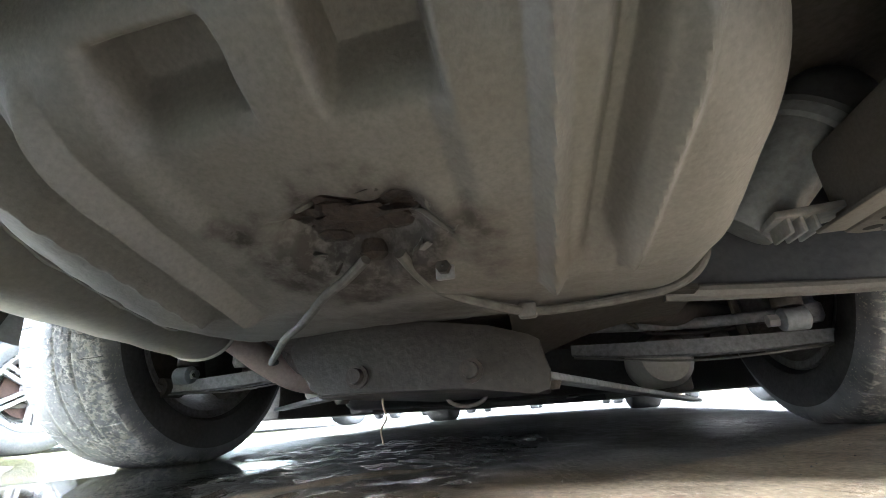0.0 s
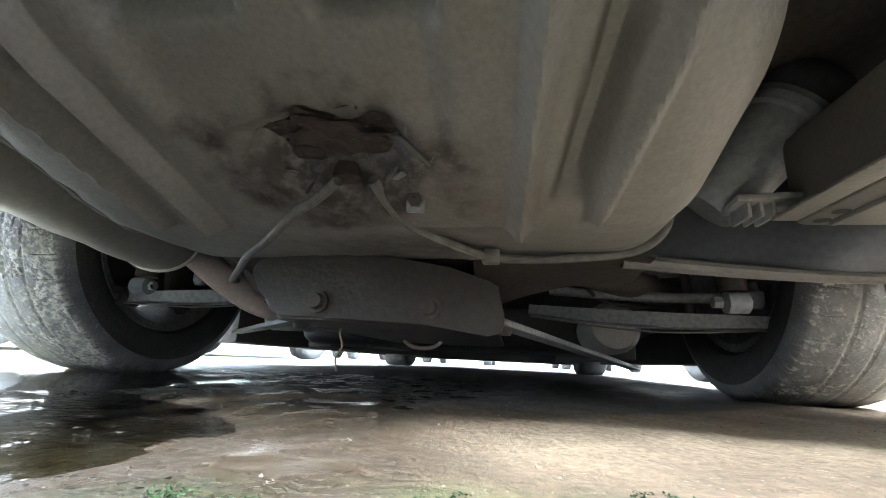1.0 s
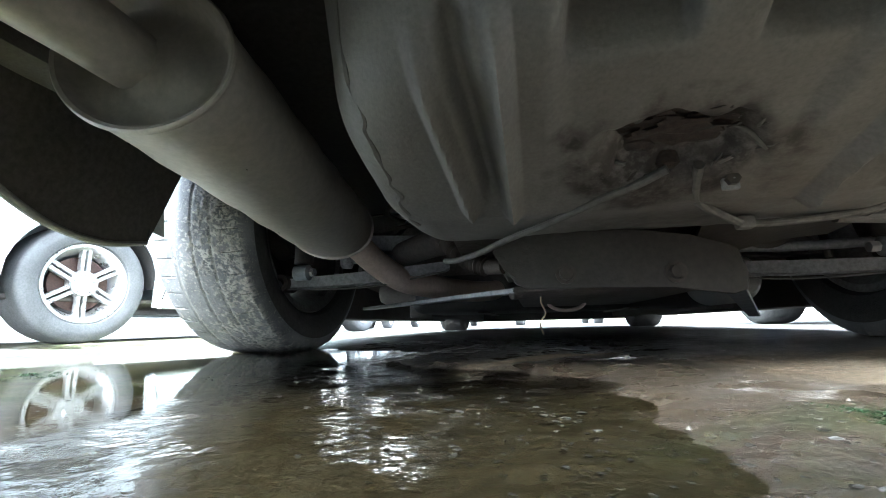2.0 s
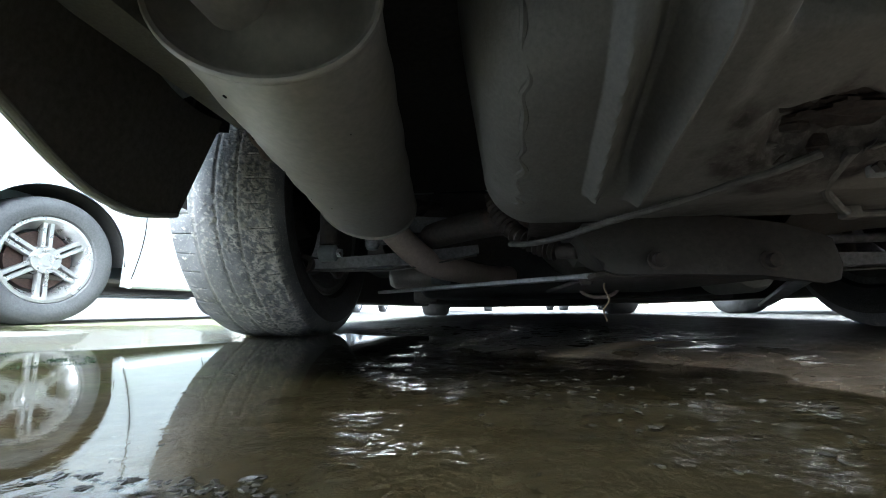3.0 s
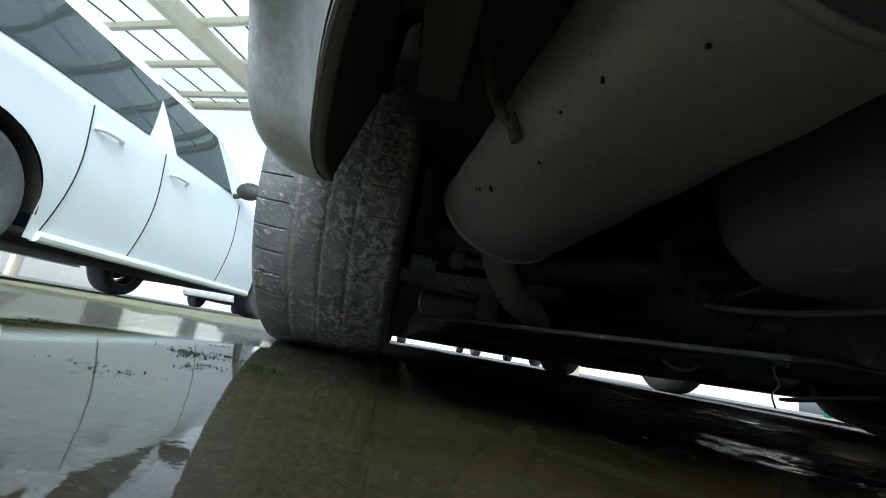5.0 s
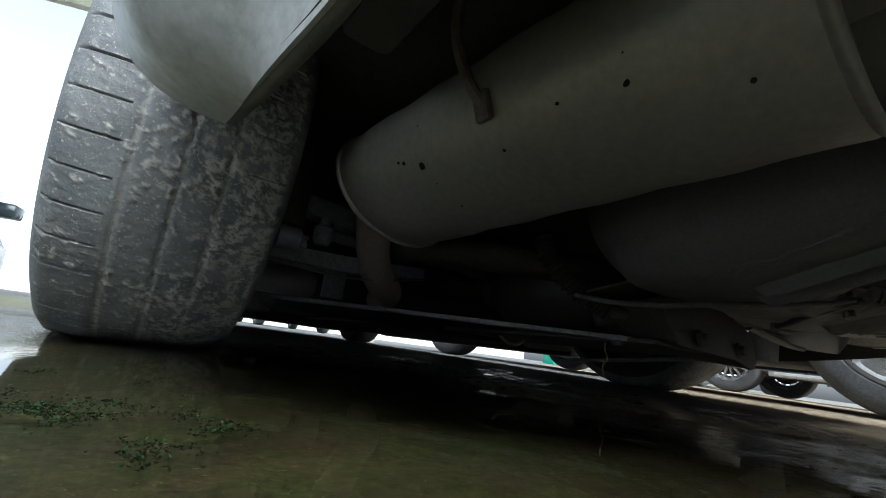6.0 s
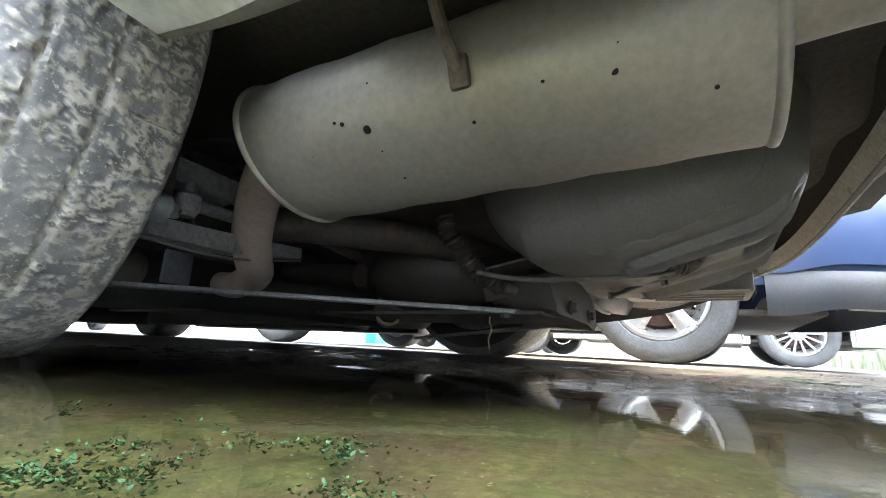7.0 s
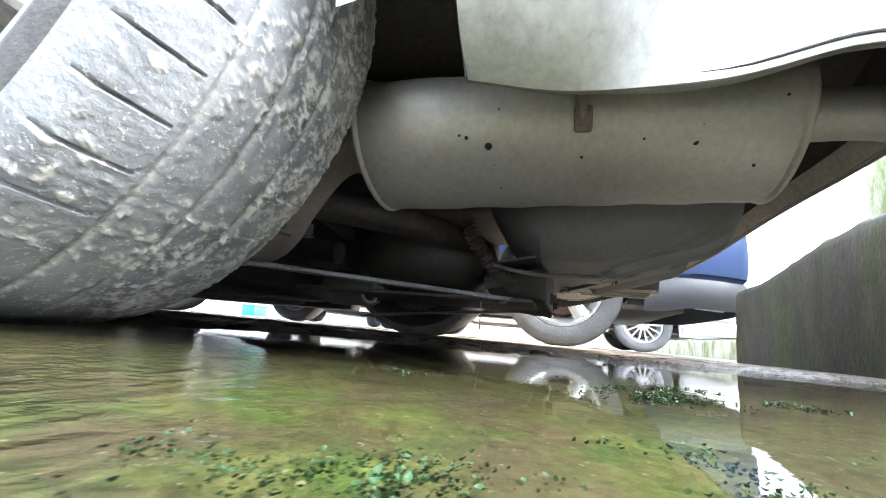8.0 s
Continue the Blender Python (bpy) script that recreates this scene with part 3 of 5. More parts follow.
# ---- wheels ----
def tread_tyre(r, hw, detail, mud_seed, name, parent, label, grey=False):
    """A tyre about the x axis: sidewalls, three worn grooves, cross sipes and lumps of dried mud."""
    rim = r * 0.66
    prof = [(-hw * 0.72, rim), (-hw * 0.93, rim + 0.012), (-hw * 1.05, rim + (r - rim) * 0.45), (-hw * 1.03, r - 0.036), (-hw * 0.97, r - 0.018)]
    n = 72 if detail else 14
    for i in range(n + 1):
        s = -0.9 + 1.8 * i / n
        prof.append((hw * s, r - 0.013 * abs(s) ** 3.2))
    prof += [(-a, b) for a, b in prof[4::-1]]
    segs = 960 if detail else 72
    bm = bmesh.new()
    mud_values = []
    rings = []
    rnd = random.Random(mud_seed)
    off = Vector((rnd.random() * 20, rnd.random() * 20, 0))
    for s, q in prof:
        ring = []
        tread = q > r - 0.015
        for k in range(segs):
            a = 2 * math.pi * k / segs
            rr, mud = q, 0.0
            if tread:
                u = s / hw
                for g in (-0.42, -0.02, 0.36):
                    if abs(u - g) < 0.028:
                        rr -= 0.0016
                        mud = 0.55
                if detail and -1.0 < u < -0.50 and (k % 19) < 1:
                    rr -= 0.0035
                if detail and u > 0.5 and (k % 23) < 1:
                    rr -= 0.002
                if detail:
                    P = Vector((s * 1.0, math.cos(a) * r, math.sin(a) * r))
                    Q = P + noise.noise_vector(P * 90) * 0.006
                    w = 0.85 * noise.noise(Q * 105 + off) + 0.50 * noise.noise(Q * 220 + off) + 0.25 * noise.noise(P * 420 + off) + 0.40 * noise.noise(P * 14 + off)
                    lim = 0.40 - 0.50 * smooth01((u + 0.40) / 1.1)
                    if parent.matrix_basis.translation.x > 0:  # the other wheel carries less mud
                        lim += 0.30
                    crumb = smooth01((w - lim) * 11)
                    mud = max(mud, crumb)
                    rr += crumb * 0.0016 * (0.7 + 0.6 * noise.noise(P * 120)) + 0.0005 * noise.noise(P * 160)
            ring.append(bm.verts.new((s, math.cos(a) * rr, math.sin(a) * rr)))
            mud_values.append(mud)
        rings.append(ring)
    for a, b in zip(rings, rings[1:]):
        for k in range(segs):
            bm.faces.new((a[k], a[(k + 1) % segs], b[(k + 1) % segs], b[k]))
    me = finish(bm, name, M_TREAD if detail else (M_GREYRUBBER if grey else M_RUBBER), 40)
    if detail:
        me.attributes.new("mud", "FLOAT", "POINT").data.foreach_set("value", mud_values)
        me.materials.append(M_RUBBER)
        for p in me.polygons:
            c = p.center
            if math.hypot(c.y, c.z) < r - 0.045:
                p.material_index = 1
    ob = new(name, me)
    ob.parent = parent
    return tagged(ob, label)


def rim_mesh(r, hw, kind):
    """An alloy rim about the x axis with its face towards -x."""
    R = r * 0.66
    bm = lathe([(-hw * 0.80, R + 0.006), (-hw * 0.86, R + 0.002), (-hw * 0.86, R - 0.012), (-hw * 0.70, R - 0.02), (-hw * 0.1, R - 0.05), (hw * 0.5, R - 0.035),
                (hw * 0.82, R - 0.012), (hw * 0.86, R + 0.002), (hw * 0.80, R + 0.006)], 64)
    face = -hw * 0.62
    merge(bm, lathe([(face - 0.012, 0.001), (face - 0.014, 0.03), (face - 0.006, 0.036), (face - 0.008, 0.066), (face + 0.03, 0.075), (face + 0.05, 0.05)], 40))

    def spoke(a, wide0, wide1, skew=0.0):
        own = bmesh.new()
        rows = []
        for u in steps(0, 1, 6):
            rad = 0.055 + (R - 0.068) * u
            w = wide0 + (wide1 - wide0) * u
            d = face + 0.016 * math.sin(u * math.pi * 0.5) - 0.018 * u
            aa = a + skew * (1 - u) * 0.0
            ex, ey = Vector((0, math.cos(aa), math.sin(aa))), Vector((0, -math.sin(aa), math.cos(aa)))
            rows.append([own.verts.new(ex * rad + ey * (t * w + skew) + Vector((d + e, 0, 0))) for t, e in ((-0.5, 0.006), (-0.36, 0), (0.36, 0), (0.5, 0.006), (0.42, 0.028), (-0.42, 0.028))])
        for p, q in zip(rows, rows[1:]):
            for k in range(6):
                own.faces.new((p[k], p[(k + 1) % 6], q[(k + 1) % 6], q[k]))
        own.faces.new(rows[0])
        own.faces.new(rows[-1][::-1])
        merge(bm, own)

    if kind == "twin6":
        for i in range(6):
            for sk in (-0.0155, 0.0155):
                spoke(math.pi / 6 + i * math.pi / 3, 0.021, 0.024, sk)
    elif kind == "five":
        for i in range(5):
            spoke(math.pi / 2 + i * 2 * math.pi / 5, 0.06, 0.085)
    elif kind == "multi":
        for i in range(14):
            spoke(i * 2 * math.pi / 14, 0.02, 0.024)
    else:
        for i in range(7):
            spoke(i * 2 * math.pi / 7, 0.045, 0.06)
    for i in range(5):
        a = 2 * math.pi * i / 5 + 0.3
        merge(bm, lathe([(face - 0.002, 0.013), (face - 0.002, 0.009), (face - 0.016, 0.009), (face - 0.018, 0.001)], 6, centre=(-0.004, math.cos(a) * 0.05, math.sin(a) * 0.05)))
    return bm


def wheel(parent, x, y, r, hw, kind, side, detail=False, rim_mat=None, seed=0, z=None, grey=False, disc=None):
    """One wheel as a part: its hub and brake disc, with tyre and rim under it. side: -1 faces -x."""
    bm = lathe([(-0.03, 0.001), (-0.035, 0.05), (-0.02, 0.055), (-0.018, r * 0.46), (0.004, r * 0.46), (0.006, 0.07), (0.05, 0.06), (0.06, 0.001)], 40)
    hub = part("wheel", bm, disc or M_IRON, parent)
    hub.matrix_basis = pose(x, y, r if z is None else z, 0, 0, 0 if side < 0 else 180)
    tread_tyre(r, hw, detail, seed, "tyre", hub, "worn tyre with dried mud on its tread" if detail else "", grey)
    part("rim", rim_mesh(r, hw, kind), rim_mat or M_SILVER, hub, "alloy rim")
    return hub


# ---- parked cars round about ----
def car_surface(p):
    """Functions for a saloon's skin: half width, lower edge, belt and top at y, and the point at (y, s)."""
    L0, L1, W, R = p["rear"], p["front"], p["half"], p["r"]
    arch = R + 0.055

    def hw(y):
        e = max(0.0, (L0 + p.get("tail", 0.55) - y) / p.get("tail", 0.55), (y - L1 + 0.75) / 0.75)
        return W * (1 - p.get("taper", 0.20) * min(e, 1) ** p.get("round", 2.6))

    def low(y):
        z = p["sill"] + 0.05 * smooth01((L0 + 0.5 - y) / 0.5) + 0.03 * smooth01((y - L1 + 0.5) / 0.5)
        if y < -0.3:
            z = max(z, np.interp(-y, (0.37, 0.52, 0.70, 0.97), p["tail_low"]) if "tail_low" in p else 0)
        for a in (0.0, p["base"]):
            if abs(y - a) < arch:
                z = max(z, R + math.sqrt(arch * arch - (y - a) ** 2))
        return z

    def belt(y):
        return p["belt"] - 0.10 * smooth01((y - p["base"] * 0.72) / 1.2) - 0.02 * smooth01((L0 + 0.5 - y) / 0.5)

    def top(y):
        roof = p["roof"]
        up = smooth01((y - (L0 + p["boot"])) / p["slope_r"])
        dn = 1 - smooth01((y - p["scuttle"] + p["slope_f"]) / p["slope_f"])
        hood = belt(y) + 0.05 - 0.16 * smooth01((y - L1 + 0.5) / 0.5) - 0.05 * smooth01((L0 + 0.25 - y) / 0.25)
        return hood + (roof - hood) * min(up, dn)

    def side_x(z, y):
        u = min(1, max(0, (z - 0.15) / (p["belt"] - 0.15)))
        return hw(y) * (0.945 + 0.055 * math.sin(min(1.0, u * 1.25) * math.pi * 0.62))

    def point(y, s, sign):
        """s from 0 at the sill over 1 at the belt to 2 at the middle of the roof or bonnet."""
        b, t = belt(y), top(y)
        if s <= 1:
            z = low(y) + (b - low(y)) * s
            return Vector((sign * side_x(z, y), y, z))
        k = s - 1
        x0 = side_x(b, y)
        high = t - b
        tum = 0.26 * min(1.0, high / 0.5)
        if k < 0.6:
            v = k / 0.6
            return Vector((sign * (x0 - tum * v ** 1.15 * 0.9 - 0.10 * (1 - min(1.0, high / 0.3)) * v), y, b + high * 0.93 * v))
        v = (k - 0.6) / 0.4
        x1 = x0 - tum * 0.9 - 0.10 * (1 - min(1.0, high / 0.3))
        return Vector((sign * x1 * math.cos(v * math.pi / 2) ** 0.8 if v < 1 else 0.0, y, b + high * (0.93 + 0.07 * math.sin(v * math.pi / 2))))
    return hw, low, belt, top, point


SALOON = dict(rear=-1.02, front=3.55, half=0.89, r=0.315, base=2.70, sill=0.20, belt=0.92, roof=1.43, boot=0.42, slope_r=0.75, scuttle=2.35, slope_f=0.95)


def parked_car(label, paint, at, rim="five", turn=0.0, spec=SALOON, bumper_mat=None, tyre_grey=True, category="car", fine=True):
    """A parked saloon: skin, glass, lamps, mirrors, handles, seams, bumper trim, dark floor and four wheels."""
    car = thing("car", label, category, at, "parked cars", turn=turn)
    hw, low, belt, top, point = car_surface(spec)
    L0, L1 = spec["rear"], spec["front"]
    ys = sorted(set([round(v, 4) for v in steps(L0, L1, 60)] + [round(a + spec["r"] * 1.19 * math.cos(t), 4) for a in (0, spec["base"]) for t in steps(0, math.pi, 22)]))
    ss = steps(0, 1, 8) + steps(1.12, 1.6, 4) + steps(1.7, 2.0, 4)
    bm = bmesh.new()
    rows = []
    for y in ys:
        rows.append([bm.verts.new(point(y, s, -1)) for s in ss] + [bm.verts.new(point(y, s, 1)) for s in ss[-2::-1]])
    for a, b in zip(rows, rows[1:]):
        for k in range(len(a) - 1):
            bm.faces.new((a[k], a[k + 1], b[k + 1], b[k]))
    bm.faces.new(rows[0])
    bm.faces.new(rows[-1][::-1])
    part("body", bm, paint, car, smooth=50)

    def pane(name, y0, y1, s0, s1, sign, lean=0.0, n=10):
        def f(u, v):
            y = y0 + (y1 - y0) * u + lean * (v - 0.5)
            q = point(y, s0 + (s1 - s0) * v, sign)
            return q + Vector((sign * 0.004, 0, 0.003))
        part(name, sheet(f, steps(0, 1, n), steps(0, 1, 5), 0.003), M_GLASS, car, "dark tinted window glass")

    for sign in (-1, 1):
        pane("rear_side_window", -0.02, 0.93, 1.05, 1.5, sign, 0.20)
        pane("front_side_window", 1.03, spec.get("mirror", 1.72) - 0.10, 1.05, 1.52, sign, -0.12)
        if spec.get("quarter", True):
            pane("quarter_window", -0.30, -0.08, 1.05, 1.34, sign, 0.16, 4)
    ww = steps(-1, 1, 14)

    def screen(name, y0, y1):
        def f(u, v):
            y = y0 + (y1 - y0) * u
            b, t = belt(y), top(y)
            x = v * (0.60 + 0.08 * (1 - u))
            return Vector((x, y, t - 0.05 * abs(v) ** 3 + 0.006))
        part(name, sheet(f, steps(0, 1, 8), ww, 0.003), M_GLASS, car, "dark window glass")
    screen("windscreen", spec["scuttle"] - 0.08, spec["scuttle"] - spec["slope_f"] + 0.2)
    screen("rear_window", L0 + spec["boot"] + 0.12, L0 + spec["boot"] + spec["slope_r"] - 0.12)
    for sign in (-1, 1):
        for y in (0.42, 0.98, 1.95):
            pts = [point(y + 0.05 * math.sin(s * 3), s, sign) + Vector((sign * 0.001, 0, 0)) for s in steps(0.04, 1.0, 10)]
            part("door_seam", tube(pts, 0.0035, 6, steps=1), M_DARK, car)
        for y in (0.56, 1.16):
            q = point(y, 0.86, sign)
            part("door_handle", tube([q + Vector((sign * 0.002, -0.09, 0)), q + Vector((sign * 0.032, -0.05, 0.004)), q + Vector((sign * 0.032, 0.05, 0.004)), q + Vector((sign * 0.002, 0.09, 0))], 0.013, 10), paint, car)
        q = point(spec.get("mirror", 1.72), 1.05, sign)
        bm = bmesh.new()
        bmesh.ops.create_uvsphere(bm, u_segments=20, v_segments=12, radius=1)
        bmesh.ops.transform(bm, matrix=Matrix.Translation(q + Vector((sign * 0.12, 0, 0.06))) @ Matrix.Diagonal((0.11, 0.06, 0.075, 1)), verts=bm.verts)
        merge(bm, tube([q, q + Vector((sign * 0.10, 0, 0.03))], 0.022, 10, steps=2))
        part("door_mirror", bm, M_PLASTIC, car, "black door mirror")
        q = point(L0 + 0.06, 0.85, sign)
        part("tail_lamp", slab(q.x - 0.11, q.x + 0.012 * 1, q.y - 0.05, q.y + 0.14, q.z - 0.09, q.z + 0.09, 0.02) if sign > 0 else slab(q.x - 0.012, q.x + 0.11, q.y - 0.05, q.y + 0.14, q.z - 0.09, q.z + 0.09, 0.02), M_TAIL, car, "red tail lamp")
        q = point(L1 - 0.12, 0.80, sign)
        part("head_lamp", slab(q.x - 0.16, q.x + 0.16, q.y - 0.12, q.y + 0.09, q.z - 0.06, q.z + 0.06, 0.025), M_GLASS, car, "clear head lamp")
        sill = [Vector((sign * (hw(y) * 0.955), y, spec["sill"] + 0.02)) for y in steps(0.42, spec["base"] - 0.42, 8)]
        part("sill_trim", tube(sill, 0.035, 10, steps=1, flat=0.8), paint, car)
        for a in (0.0, spec["base"]):
            def arch_f(u, v, a=a, sign=sign):
                an = math.pi * u
                rr = spec["r"] + 0.058 + 0.004 * v
                return Vector((sign * (hw(a) - 0.02 - 0.30 * v), a + math.cos(an) * rr, spec["r"] + math.sin(an) * rr - 0.004))
            part("arch_liner", sheet(arch_f, steps(0, 1, 20), steps(0, 1, 3), 0.003), M_PLASTIC, car)
    for y_end, o, y_in in ((L0, -1, -0.40), (L1, 1, spec["base"] + 0.40)):
        # the bumper wraps from one wheel arch round the end to the other, with a rounded belly and a tucked lower edge
        n = 14
        plan = [(-hw(y), y) for y in steps(y_in, y_end, n)] + [(x * hw(y_end), y_end + o * 0.05 * (1 - abs(x) ** 4)) for x in steps(-1, 1, 16)[1:-1]] + [(hw(y), y) for y in steps(y_end, y_in, n)]

        def wrap(z0, z1, out, tuck):
            def f(u, v):
                x, y = plan[int(round(u * (len(plan) - 1)))]
                c = Vector((x, (y - y_in) * 1.2, 0)).normalized()
                k = out * math.sin(math.pi * (0.25 + 0.6 * v)) - tuck * (1 - v) ** 2
                drop = 0.03 * smooth01((abs(y - y_in) - 0.05) / 0.2)
                return Vector((x * 0.985, y, z0 + drop + (z1 - z0 - drop) * v)) + c * k
            return sheet(f, steps(0, 1, len(plan) - 1), steps(0, 1, 8), 0.004)
        part("bumper", wrap(0.385, 0.72, 0.028, 0.0), paint, car, smooth=60)
        part("bumper_skirt", wrap(0.215, 0.39, 0.024, 0.02), bumper_mat or paint, car, smooth=60)
    part("tail_pipe", tube([(-0.52, L0 + 0.18, 0.30), (-0.52, L0 + 0.04, 0.29)], 0.03, 14, steps=1, caps=False), M_MUFFLER, car)
    part("floor_pan", slab(-spec["half"] * 0.90, spec["half"] * 0.90, L0 + 0.30, L1 - 0.25, spec["sill"] + 0.02, spec["sill"] + 0.05, 0.01), M_FLOORPAN, car)
    for a in (0.0, spec["base"]):
        part("axle", tube([(-0.62, a, 0.27), (0, a + 0.05, 0.25), (0.62, a, 0.27)], 0.035, 10), M_IRON, car)
        for sign in (-1, 1):
            wheel(car, sign * (spec["half"] - 0.12), a, spec["r"], 0.10, rim, sign, grey=tyre_grey, disc=M_DISC)
    part("silencer", lathe([(-0.3, 0.001), (-0.3, 0.08), (0.3, 0.07), (0.3, 0.001)], 20, centre=(0.2, -0.50, 0.31)), M_MUFFLER, car)
    return car


# ---- the yard ----
ground()
puddle()
kerb_wall()
boundary_walls()


def canopy():
    """An open shelter: translucent sheets with dark battens on cream steel purlins, deep rafters and posts."""
    c = thing("canopy", "open carport roof of translucent sheets on cream steel", "canopy", (-2.9, 3.85, 0), turn=-20)
    x0, x1, y0, y1, z = -6.0, 4.6, -2.6, 0.98, 3.0
    n = int((x1 - x0) / 0.42)
    for i in range(n):
        xa = x0 + 0.42 * i
        def f(u, v, xa=xa):
            return Vector((xa + 0.412 * u, y0 + (y1 - y0) * v, z + 0.02 * v + 0.010 * math.sin(u * 6 * math.pi)))
        part("roof_sheet", sheet(f, steps(0, 1, 12), steps(0, 1, 3), 0.003), M_PANEL, c, smooth=60)
        part("batten", slab(xa - 0.014, xa + 0.006, y0, y1, z - 0.014, z - 0.002, 0.003), M_IRON, c)
    for y in (-2.5, -1.95, -1.3, -0.65, 0.0, 0.65):
        part("purlin", slab(x0, x1, y - 0.03, y + 0.03, z - 0.10, z - 0.02, 0.006), M_CREAM, c)
    part("gutter", slab(x0, x1, y1 - 0.05, y1 + 0.05, z - 0.08, z + 0.03, 0.02), M_CREAM, c)
    for x in (-3.7, -0.12, 4.0):
        raf = part("rafter", slab(x - 0.05, x + 0.05, y0, y1 - 0.12, z - 0.32, z - 0.105, 0.008), M_CREAM, c)
        part("rafter_plate", slab(x - 0.11, x + 0.11, y1 - 0.13, y1 - 0.118, z - 0.34, z - 0.09, 0.003), M_CREAM, raf)
    for x, ys in ((-3.7, (y0 + 0.15, y1 - 0.3)), (4.0, (y1 - 0.3,))):
        for y in ys:
            part("post", slab(x - 0.06, x + 0.06, y - 0.06, y + 0.06, 0.0, z - 0.322, 0.01), M_CREAM, c)
    return c


canopy()


# ---- the car overhead ----
hero = thing("car", "white saloon parked on damp concrete, seen from beneath its tail", "car")
HSPEC = dict(rear=-1.03, front=3.45, half=0.815, r=0.31, base=2.62, sill=0.185, belt=0.90, roof=1.42, boot=0.42, slope_r=0.72, scuttle=2.28, slope_f=0.95, taper=0.42, round=1.9, tail=0.62, tail_low=(0.232, 0.266, 0.320, 0.385))


def hero_skin():
    hw, low, belt, top, point = car_surface(HSPEC)
    L0, L1 = HSPEC["rear"], HSPEC["front"]
    ys = sorted(set([round(v, 4) for v in steps(L0, L1, 70)] + [round(a + 0.365 * math.cos(t), 4) for a in (0, HSPEC["base"]) for t in steps(0, math.pi, 26)]))
    ss = steps(0, 1, 10) + steps(1.12, 1.6, 4) + steps(1.7, 2.0, 4)
    bm = bmesh.new()
    rows = [[bm.verts.new(point(y, s, -1)) for s in ss] + [bm.verts.new(point(y, s, 1)) for s in ss[-2::-1]] for y in ys]
    for a, b in zip(rows, rows[1:]):
        for k in range(len(a) - 1):
            bm.faces.new((a[k], a[k + 1], b[k + 1], b[k]))
    for end in (rows[0], rows[-1][::-1]):
        bm.faces.new(end)
    part("body", bm, M_WHITE, hero, "dusty white painted body", smooth=50)
    for sign in (-1, 1):
        for name, y0, y1, s1, lean in (("rear_side_window", 0.0, 0.62, 1.5, 0.2), ("front_side_window", 0.72, 1.56, 1.52, -0.12)):
            def f(u, v, y0=y0, y1=y1, s1=s1, lean=lean, sign=sign):
                return point(y0 + (y1 - y0) * u + lean * (v - 0.5), 1.05 + (s1 - 1.05) * v, sign) + Vector((sign * 0.004, 0, 0.003))
            part(name, sheet(f, steps(0, 1, 8), steps(0, 1, 4), 0.003), M_GLASS, hero, "dark window glass")
        q = point(L0 + 0.06, 0.85, sign)
        part("tail_lamp", slab(min(q.x, q.x - sign * 0.11), max(q.x, q.x - sign * 0.11), q.y - 0.05, q.y + 0.14, q.z - 0.09, q.z + 0.09, 0.02), M_TAIL, hero, "red tail lamp")
    def scr(y0, y1):
        return lambda u, v: Vector((v * (0.60 + 0.08 * (1 - u)), y0 + (y1 - y0) * u, top(y0 + (y1 - y0) * u) - 0.05 * abs(v) ** 3 + 0.006))
    part("windscreen", sheet(scr(2.2, 1.5), steps(0, 1, 8), steps(-1, 1, 12), 0.003), M_GLASS, hero, "dark window glass")
    part("rear_window", sheet(scr(-0.42, 0.05), steps(0, 1, 8), steps(-1, 1, 12), 0.003), M_GLASS, hero, "dark window glass")


hero_skin()


